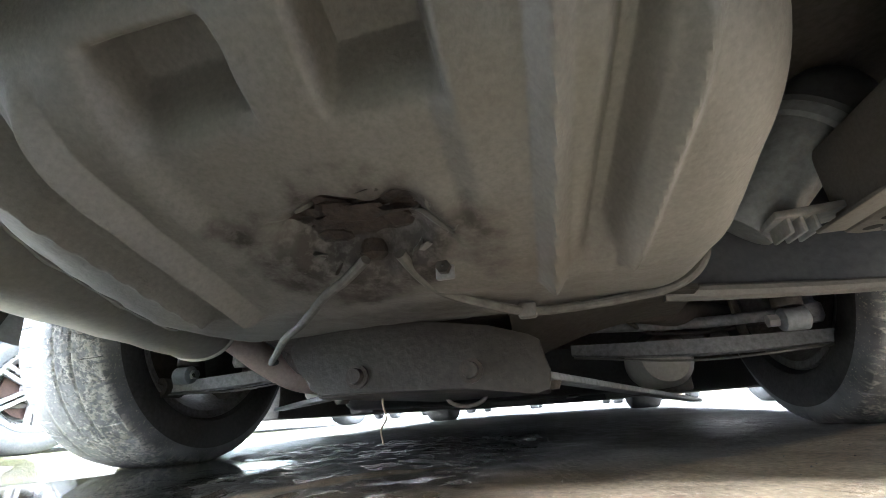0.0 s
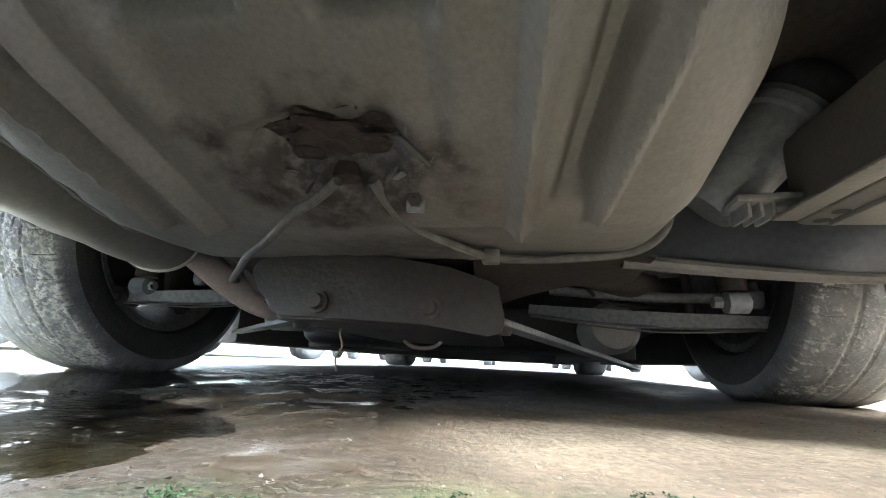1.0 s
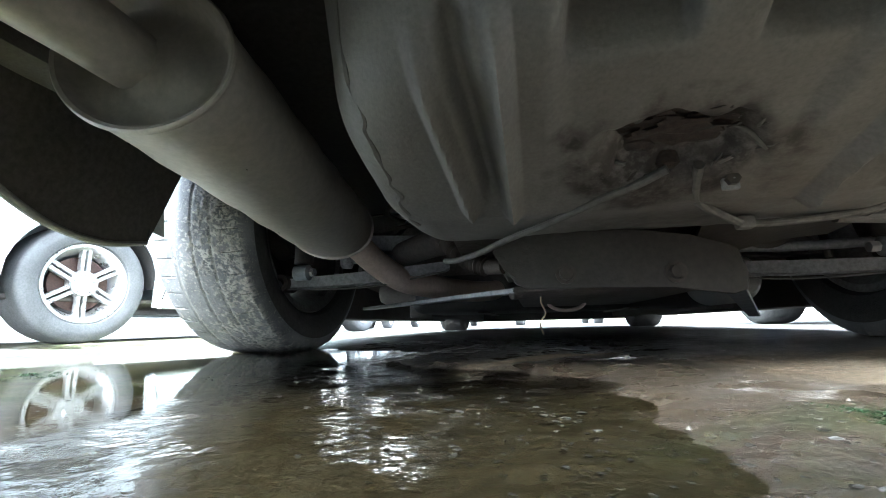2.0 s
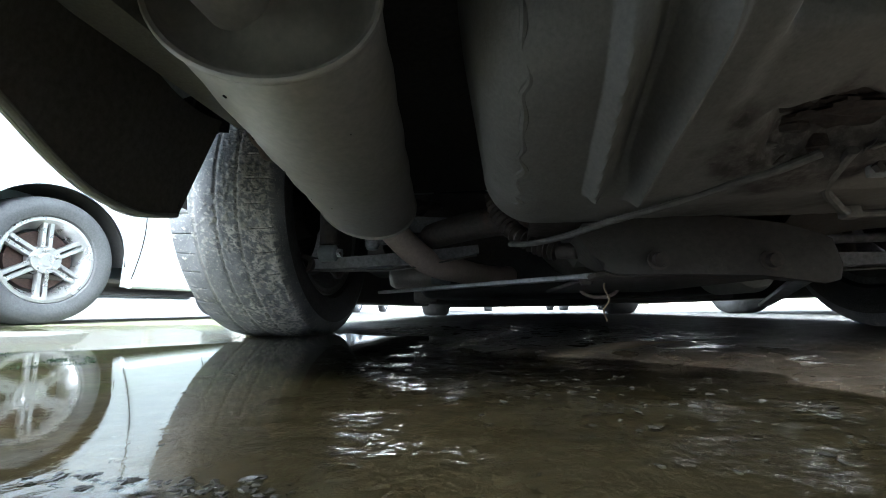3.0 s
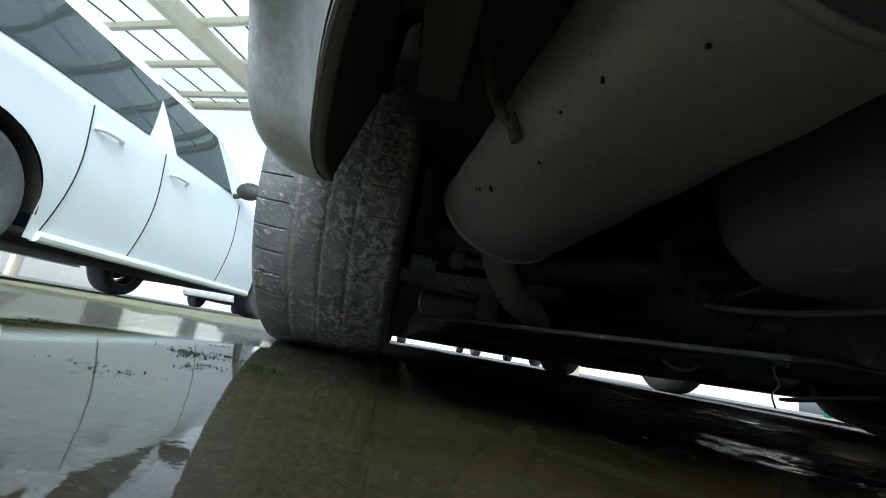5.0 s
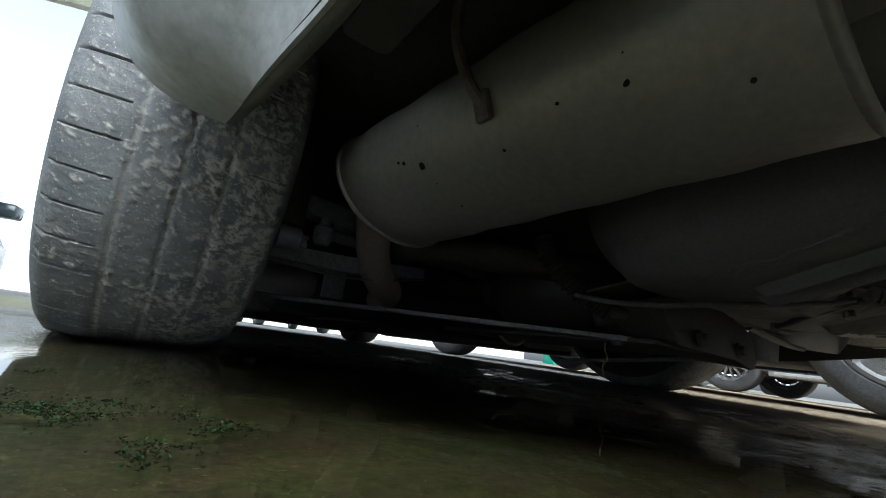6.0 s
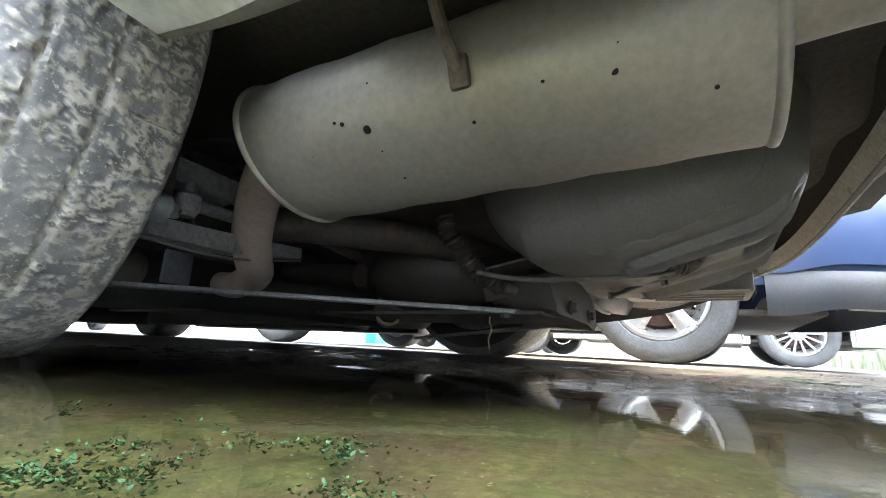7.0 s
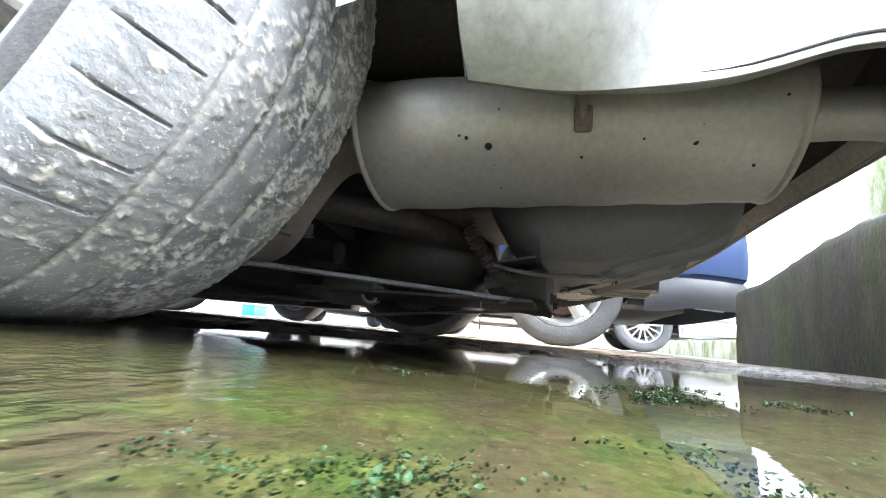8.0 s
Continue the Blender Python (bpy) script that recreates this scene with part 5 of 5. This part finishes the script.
def channel_arm(a, b, wide, high, mat, parent, label=""):
    """A pressed arm: a beam of open channel section with a rolled rim."""
    A, B = Vector(a), Vector(b)
    d = B - A
    m = Matrix.Translation(A) @ d.to_track_quat("X", "Z").to_matrix().to_4x4()
    bm = bmesh.new()
    rows = []
    for u in steps(0, 1, 12):
        w = wide * (0.75 + 0.35 * math.sin(u * math.pi))
        h = high * (0.8 + 0.3 * math.sin(u * math.pi))
        sag = -0.007 * math.sin(u * math.pi)
        rows.append([bm.verts.new((d.length * u, y, z + sag)) for y, z in ((-w / 2, h / 2), (w / 2, h / 2), (w / 2, -h / 2), (w / 2 - 0.005, -h / 2 - 0.002), (w / 2 - 0.006, h / 2 - 0.006), (-w / 2 + 0.006, h / 2 - 0.006), (-w / 2 + 0.005, -h / 2 - 0.002), (-w / 2, -h / 2))])
    for p, q in zip(rows, rows[1:]):
        for k in range(8):
            bm.faces.new((p[k], p[(k + 1) % 8], q[(k + 1) % 8], q[k]))
    bm.faces.new(rows[0])
    bm.faces.new(rows[-1][::-1])
    bmesh.ops.transform(bm, matrix=m, verts=bm.verts)
    return part("control_arm", bm, mat, parent, label, smooth=30)


def suspension(sign):
    left = sign < 0
    if left:
        low_a, low_b, toe_a, toe_b, up_a, up_b = (-0.29, -0.025, 0.196), (-0.655, -0.145, 0.156), (-0.24, -0.060, 0.232), (-0.530, -0.085, 0.214), (-0.24, -0.055, 0.246), (-0.62, -0.060, 0.270)
    else:
        low_a, low_b, toe_a, toe_b, up_a, up_b = (0.20, 0.000, 0.170), (0.640, -0.080, 0.148), (0.24, -0.030, 0.208), (0.60, -0.080, 0.192), (0.24, 0.060, 0.275), (0.64, 0.010, 0.282)
    arm = channel_arm(low_a, low_b, 0.042, 0.024, M_ALLOYARM, hero, "grey pressed steel lower arm")
    part("bush", lathe([(-0.026, 0.010), (-0.026, 0.020), (0.026, 0.020), (0.026, 0.010)], 18, "y", low_b, close=True), M_IRON, arm)
    part("arm_rim", tube([Vector(low_a) + Vector((0, -0.020, -0.016)), (Vector(low_a) + Vector(low_b)) / 2 + Vector((0, -0.024, -0.032)), Vector(low_b) + Vector((0, -0.016, -0.014))], 0.0022, 6), M_TUB, arm, "pale rolled lower rim")
    link = part("toe_link", tube([toe_a, (Vector(toe_a) + Vector(toe_b)) / 2 + Vector((0, 0, -0.006)), toe_b], 0.010, 12), M_ALLOYARM, hero, "slim grey toe link")
    part("ball_joint", lathe([(-0.020, 0.001), (-0.020, 0.012), (-0.010, 0.017), (0.010, 0.017), (0.016, 0.010), (0.030, 0.008), (0.030, 0.001)], 18, "z", toe_b), M_ALLOYARM, link, "dusty ball joint")
    channel_arm(up_a, up_b, 0.050, 0.032, M_ALLOYARM, hero, "grey upper arm")
    part("anti_roll_link", tube([(sign * 0.50, -0.050, 0.165), (sign * 0.505, -0.030, 0.255)], 0.008, 10), M_IRON, hero)
    dx, dy, dz = (-0.605, -0.160, 0.178) if left else (0.530, -0.165, 0.170)
    damper = part("shock_absorber", lathe([(0.0, 0.001), (0.0, 0.021), (0.16, 0.021), (0.165, 0.011), (0.30, 0.011), (0.30, 0.001)], 24, "z", (dx, dy + 0.005, dz + 0.020)), M_IRON, hero, "dirty dark shock absorber")
    part("lower_bush", lathe([(-0.020, 0.001), (-0.021, 0.010), (-0.016, 0.018), (0.016, 0.018), (0.021, 0.010), (0.021, 0.001)], 24, "x", (dx, dy, dz)), M_GREYPL, damper, "pale rubber lower bush")
    part("bolt_head", lathe([(-0.010, 0.001), (-0.010, 0.010), (0.004, 0.010), (0.004, 0.001)], 6, "x", (dx - sign * 0.026, dy, dz)), M_SILVER, damper)
    coil = [(sign * 0.43 + 0.045 * math.cos(a), 0.06 + 0.045 * math.sin(a), 0.185 + 0.018 * a / 1.6) for a in steps(0, 9.6 * math.pi, 96)]
    part("coil_spring", tube(coil, 0.007, 8, steps=1), M_IRON, hero, "black coil spring")
    knuckle = bmesh.new()
    bmesh.ops.create_icosphere(knuckle, subdivisions=3, radius=1)
    for v in knuckle.verts:
        v.co = Vector((sign * 0.645 + v.co.x * 0.03, v.co.y * 0.06, 0.255 + v.co.z * 0.12)) + noise.noise_vector(v.co * 3) * 0.008
    part("hub_carrier", knuckle, M_IRON, hero, "dirty cast hub carrier")
    part("drive_shaft", tube([(sign * 0.12, -0.03, 0.225), (sign * 0.62, 0.0, 0.30)], 0.014, 12, steps=2), M_IRON, hero)
    part("brake_hose", tube([(sign * 0.60, 0.03, 0.33), (sign * 0.52, 0.06, 0.27), (sign * 0.44, 0.05, 0.30), (sign * 0.38, 0.02, 0.37)], 0.006, 8), M_PLASTIC, hero)


suspension(-1)
suspension(1)
wheel(hero, -0.755, -0.022, 0.312, 0.112, "seven", -1, detail=True, rim_mat=M_WORNALLOY, seed=3, z=0.304)
wheel(hero, 0.712, 0.055, 0.312, 0.105, "seven", 1, detail=True, rim_mat=M_WORNALLOY, seed=9, z=0.311)
wheel(hero, -0.75, 2.62, 0.312, 0.10, "seven", -1, rim_mat=M_WORNALLOY)
wheel(hero, 0.75, 2.62, 0.312, 0.10, "seven", 1, rim_mat=M_WORNALLOY)


def underbody_details():
    # left: bluish bracket, filter and hose
    part("hanging_bracket", slab(-0.430, -0.375, 0.170, 0.177, 0.126, 0.19, 0.003), M_GREYPL, hero, "pale grey steel bracket")
    part("fuel_filter", lathe([(-0.09, 0.001), (-0.085, 0.028), (-0.07, 0.036), (0.06, 0.036), (0.075, 0.028), (0.08, 0.001)], 24, "x", (-0.49, 0.29, 0.158)), M_MUFFLER, hero, "dusty yellowed filter canister")
    hose = [(-0.248, -0.337, 0.245), (-0.241, -0.347, 0.212), (-0.218, -0.367, 0.176), (-0.185, -0.389, 0.150), (-0.158, -0.404, 0.138)]
    bm = tube(hose, lambda u: 0.0135 + 0.0028 * math.sin(u * 110), 14, steps=24)
    h = part("corrugated_hose", bm, M_HOSE, hero, "brown corrugated cable hose")
    part("hose_end", tube([(-0.158, -0.404, 0.138), (-0.133, -0.417, 0.136)], 0.012, 12, steps=1), M_IRON, h)
    part("handbrake_cable", tube([(-0.137, -0.408, 0.138), (-0.110, -0.425, 0.150), (-0.070, -0.425, 0.170), (-0.03, -0.40, 0.20)], 0.006, 10), M_CABLE, hero, "dusty grey cable")
    part("wiring", tube([(0.030, -0.653, 0.184), (0.005, -0.636, 0.176), (-0.025, -0.616, 0.170), (-0.075, -0.569, 0.160), (-0.115, -0.536, 0.154), (-0.160, -0.486, 0.146), (-0.200, -0.437, 0.145), (-0.225, -0.391, 0.152)], 0.0042, 10), M_CABLE, hero, "dusty grey wire")
    c = part("wiring", tube([(0.057, -0.650, 0.186), (0.063, -0.620, 0.176), (0.075, -0.590, 0.168), (0.105, -0.558, 0.161), (0.142, -0.526, 0.156), (0.188, -0.515, 0.157), (0.238, -0.510, 0.161), (0.283, -0.510, 0.168), (0.311, -0.512, 0.190), (0.321, -0.510, 0.230)], 0.0046, 10), M_CABLE, hero, "dusty grey wire")
    part("cable_clip", slab(0.133, 0.151, -0.533, -0.519, 0.149, 0.164, 0.003), M_TUB, c)
    part("dangling_thread", tube([(-0.079, -0.348, 0.100), (-0.081, -0.346, 0.085), (-0.075, -0.348, 0.067), (-0.084, -0.346, 0.052), (-0.080, -0.347, 0.034)], 0.0014, 6), M_LEAFDRY, hero, "frayed hanging thread")
    # right: vapour canister, rail, shield
    can = bmesh.new()
    A, B = Vector((0.470, -0.475, 0.338)), Vector((0.378, -0.440, 0.236))
    m = Matrix.Translation(A) @ (B - A).to_track_quat("Z", "Y").to_matrix().to_4x4()
    L = (B - A).length
    lathe([(-0.02, 0.001), (-0.02, 0.040), (0.0, 0.047), (0.02, 0.044), (0.024, 0.040), (L - 0.02, 0.040), (L, 0.032), (L, 0.001)], 32, "z", bm=can)
    bmesh.ops.transform(can, matrix=m, verts=can.verts)
    cn = part("vapour_canister", can, M_GREYPL, hero, "grey plastic vapour canister")
    for i in range(3):
        part("fin", slab(0.390 + 0.011 * i, 0.394 + 0.011 * i, -0.506, -0.470, 0.204, 0.222, 0.0015), M_GREYPL, cn)
    part("canister_foot", prism([(0.380, -0.510), (0.442, -0.518), (0.450, -0.484), (0.427, -0.469), (0.418, -0.456), (0.384, -0.464)], 0.007, pose(0, 0, 0.219), 0.002), M_GREYPL, cn)
    rail = slab(0.434, 0.620, -0.80, -0.490, 0.197, 0.29, 0.010)
    rl = part("rear_rail", rail, M_TUB, hero, "beige painted rear chassis rail")
    part("rail_flange", slab(0.412, 0.4355, -0.79, -0.50, 0.201, 0.205, 0.0015), M_TUB, rl)
    for k in range(3):
        part("rail_ridge", slab(0.454 + 0.05 * k, 0.461 + 0.05 * k, -0.78, -0.51 - 0.03 * k, 0.1925, 0.199, 0.002), M_TUB, rl)
    part("canister_cap", lathe([(-0.050, 0.001), (-0.046, 0.020), (-0.034, 0.038), (-0.014, 0.048), (0.006, 0.050), (0.010, 0.046)], 28, "z"), M_SHIELD, cn, "dark canister cap").matrix_basis = m
    for y in (-0.515, -0.54, -0.61, -0.66):
        part("rail_hole", lathe([(-0.001, 0.007), (-0.0015, 0.0001)], 12, "z", (0.442 + 0.02 * (y + 0.74), y, 0.1975)), M_DARK, rl)
    lrail = part("rear_rail", slab(-0.66, -0.60, -0.86, -0.42, 0.345, 0.38, 0.012), M_TUB, hero, "beige painted rear chassis rail")

    def shield(u, v):
        x = 0.290 + 0.53 * u
        y = -0.428 - 0.035 * smooth01((u - 0.45) * 3) + 0.05 * v - 0.055 * math.sin(math.pi * min(1.0, v * 1.15)) * smooth01((u - 0.28) * 4)
        return Vector((x, y, 0.178 - 0.018 * math.sin(u * math.pi * 0.9) + 0.19 * v))
    sh = part("wheel_shield", sheet(shield, steps(0, 1, 30), steps(0, 1, 10), 0.003), M_SHIELD, hero, "black plastic shield ahead of the wheel")
    part("shield_edge", tube([shield(u, 0.0) for u in steps(0, 0.55, 10)], lambda u: 0.010 - 0.004 * u, 10, steps=1), M_TUB, sh, "pale rolled lower edge")
    low = spline([(0.742, -0.330, 0.136), (0.742, -0.45, 0.150), (0.735, -0.57, 0.170), (0.705, -0.68, 0.200), (0.640, -0.775, 0.232)], 5)

    def apron(u, v):
        p = low[int(round(u * (len(low) - 1)))]
        return p + Vector((-0.012 * v, 0.004 * v, 0.062 * v * (1 - 0.55 * u)))
    part("valance", sheet(apron, steps(0, 1, len(low) - 1), steps(0, 1, 4), 0.004), M_PLASTIC, hero, "black plastic valance under the bumper's end")

    def cup(u, v):
        a = math.pi * (0.1 + 0.9 * u)
        return Vector((0.715 - 0.045 * math.sin(a) * (1 - 0.12 * v), -0.292 + 0.050 * math.cos(a) * (1 - 0.12 * v), 0.205 - 0.075 * v))
    part("liner_end", sheet(cup, steps(0, 1, 16), steps(0, 1, 6), 0.004), M_GREYPL, hero, "rounded grey lower end of the arch liner")
    part("resonator", lathe([(-0.11, 0.001), (-0.10, 0.05), (-0.08, 0.062), (0.08, 0.062), (0.10, 0.05), (0.11, 0.001)], 28, "y", (0.40, 0.22, 0.150)), M_MUFFLER, hero, "pale steel can")
    part("brake_pipe", tube([(0.30, -0.10, 0.205), (0.36, 0.0, 0.19), (0.48, 0.02, 0.185), (0.60, 0.02, 0.20)], 0.004, 8), M_IRON, hero)


underbody_details()

# ---- neighbours ----
silver = parked_car("silver-blue saloon with twin-spoke alloy wheels beside the puddle", M_SILVERPAINT, (-3.263, 0.91, 0.004), "twin6", turn=-7.5, spec=dict(SALOON, base=2.95, front=3.75, scuttle=2.45, slope_f=0.78, roof=1.50, mirror=1.86, quarter=False))
blue = parked_car("dark blue saloon with grey bumper skirt and five-spoke wheels", M_BLUE, (2.22, -0.50, 0.004), "five", bumper_mat=M_BLUETRIM, spec=dict(SALOON, rear=-0.90, tail_low=(0.34, 0.36, 0.37, 0.38)))
grey = parked_car("light grey saloon with many-spoked wheels parked farther off", M_GREYPAINT, (5.25, -1.38, 0.004), "multi")
for label, paint, at, rim, turn in (
        ("white saloon parked across the yard", M_WHITE, (-4.6, 12.5, 0.004), "five", 180), ("dark grey saloon parked across the yard", M_REDPAINT, (-1.2, 12.8, 0.004), "multi", 180),
        ("light grey saloon parked across the yard", M_GREYPAINT, (2.2, 12.6, 0.004), "twin6", 180), ("silver-blue saloon parked across the yard", M_SILVERPAINT, (8.8, 3.2, 0.004), "five", 90)):
    parked_car(label, paint, at, rim, turn)


def crate():
    c = thing("crate", "green plastic crate standing on the far concrete", "crate", (9.0, 7.66, 0.004))
    part("box", slab(-0.25, 0.25, -0.2, 0.2, 0.0, 0.28, 0.015), M_GREENPL, c)
    part("rim", slab(-0.27, 0.27, -0.22, 0.22, 0.25, 0.29, 0.012), M_GREENPL, c)


crate()


# ---- small stuff on the ground ----
def scatter_algae():
    rnd = random.Random(11)
    bm = bmesh.new()
    clumps = [(rnd.uniform(-0.96, -0.60), rnd.uniform(-0.70, -0.40), 0.006, rnd.randint(10, 30), 0.0012) for i in range(16)]
    for x, y, n, big in ((-0.952, -0.492, 40, 0.0008), (-0.955, -0.503, 60, 0.0009), (-0.947, -0.508, 40, 0.0008), (-0.942, -0.516, 16, 0.0008), (-0.959, -0.466, 20, 0.0008), (-0.958, -0.480, 24, 0.0007),
                         (-0.912, -0.560, 26, 0.0010), (-0.926, -0.558, 24, 0.0009), (-0.783, -0.562, 70, 0.0011), (-0.781, -0.574, 50, 0.0011), (-0.760, -0.548, 40, 0.0011), (-0.762, -0.578, 30, 0.0011),
                         (-0.713, -0.602, 30, 0.0013), (-0.721, -0.582, 26, 0.0012), (-0.738, -0.629, 26, 0.0010), (-0.767, -0.590, 18, 0.0013), (-0.745, -0.642, 20, 0.0013), (-0.750, -0.705, 14, 0.0013)):
        clumps.append((x + (0.008 if x < -0.9 else 0.0), y + 0.002, 0.0042 if x < -0.9 else 0.0065, n * 3, big))
    rim = [(rnd.uniform(0.04, 0.28), -0.83 + rnd.gauss(0, 0.035), 0.007, 90, 0.0011) for i in range(34)]
    for cx, cy, sd, n, big in clumps + rim:
        way = rnd.uniform(0, 6.3)
        for k in range(n):
            s = rnd.uniform(0.35, 1.0) * big
            u, v = rnd.gauss(0, sd * 1.5), rnd.gauss(0, sd * 0.55)
            c = Vector((cx + u * math.cos(way) - v * math.sin(way), cy + u * math.sin(way) + v * math.cos(way), rnd.uniform(-0.0022, 0.0008)))
            if cx > 0:
                c.z = ground_height(c.x, c.y) + 0.0004
            rot = Euler((rnd.uniform(-0.6, 0.6), rnd.uniform(-0.6, 0.6), rnd.uniform(0, 6.3))).to_matrix()
            # a small curled frond: a cupped leaf with thickness
            ring = [(1.2, 0.0, 0.35), (0.5, 0.55, 0.05), (-0.5, 0.5, 0.1), (-1.1, 0.0, 0.4), (-0.4, -0.55, 0.05), (0.6, -0.5, 0.15)]
            a = [bm.verts.new(c + rot @ Vector((px * rnd.uniform(0.8, 1.2), py, pz)) * s) for px, py, pz in ring]
            t, b = bm.verts.new(c + rot @ Vector((0, 0, -0.12)) * s), bm.verts.new(c + rot @ Vector((0, 0, -0.4)) * s)
            for p, q in zip(a, a[1:] + a[:1]):
                bm.faces.new((p, q, t))
                bm.faces.new((q, p, b))
    ob = new("algae", finish(bm, "algae", M_ALGAE, 60))
    tagged(ob, "small clumps of dark green algae in the puddle", "algae", kind="stuff")


def scatter_grit():
    rnd = random.Random(12)
    bm = bmesh.new()
    for i in range(1500):
        x, y = rnd.uniform(-1.3, 0.9), rnd.uniform(-1.0, 0.4)
        h = ground_height(x, y)
        if h < -0.004 and rnd.random() < 0.8:
            continue
        s = rnd.uniform(0.0004, 0.0012) * (1.6 if rnd.random() < 0.06 else 1)
        c = Vector((x, y, h + s * 0.3))
        v = [bm.verts.new(c + Vector(q) * s * rnd.uniform(0.7, 1.2)) for q in ((1, 0, 0), (0, 1, 0), (-1, 0, 0), (0, -1, 0), (0.1, 0.1, 0.8), (0, 0, -0.7))]
        for a, b in ((0, 1), (1, 2), (2, 3), (3, 0)):
            bm.faces.new((v[a], v[b], v[4]))
            bm.faces.new((v[b], v[a], v[5]))
    ob = new("grit", finish(bm, "grit", M_STONE, 0))
    tagged(ob, "loose wet grit strewn over the concrete", "grit", kind="stuff")


def scatter_clods():
    rnd = random.Random(13)
    bm = bmesh.new()
    for i in range(1500):
        u = rnd.random()
        x, y = -0.400 + 0.085 * u + rnd.gauss(0, 0.006), -0.903 - 0.004 * u + rnd.gauss(0, 0.004)
        if i > 80:
            x, y = rnd.uniform(-1.35, -0.80) + rnd.gauss(0, 0.03), 0.20 + rnd.gauss(0, 0.06)
        if i > 190:
            x, y = rnd.uniform(0.45, 1.2), -1.0 + rnd.gauss(0, 0.06)
        if i > 430:
            u = rnd.random()
            x, y = -0.42 + 0.46 * u + rnd.gauss(0, 0.05), -0.55 - 0.36 * u + rnd.gauss(0, 0.07)
        own = bmesh.new()
        bmesh.ops.create_icosphere(own, subdivisions=2 if i <= 190 else 1, radius=1)
        s = rnd.uniform(0.0006, 0.0017) * (1.6 if rnd.random() < 0.12 else 1) * (0.9 if i <= 80 else 1.0 if i <= 190 else 1.6 if i <= 430 else 0.85)
        o = Vector((rnd.random() * 9, rnd.random() * 9, 0))
        spin = Euler((0, 0, rnd.uniform(0, 6.3))).to_matrix()
        for v in own.verts:
            v.co = spin @ (Vector((v.co.x * 1.7, v.co.y, v.co.z * 0.45)) * s * (1 + 0.9 * noise.noise(v.co * 1.9 + o))) + Vector((x, y, max(-0.0003, ground_height(x, y))))
        merge(bm, own)
    ob = new("mud_clods", finish(bm, "mud_clods", M_CLOD, 30))
    tagged(ob, "small wet clods of dark mud at the puddle's rim", "mud", kind="stuff")


scatter_algae()
scatter_grit()
scatter_clods()
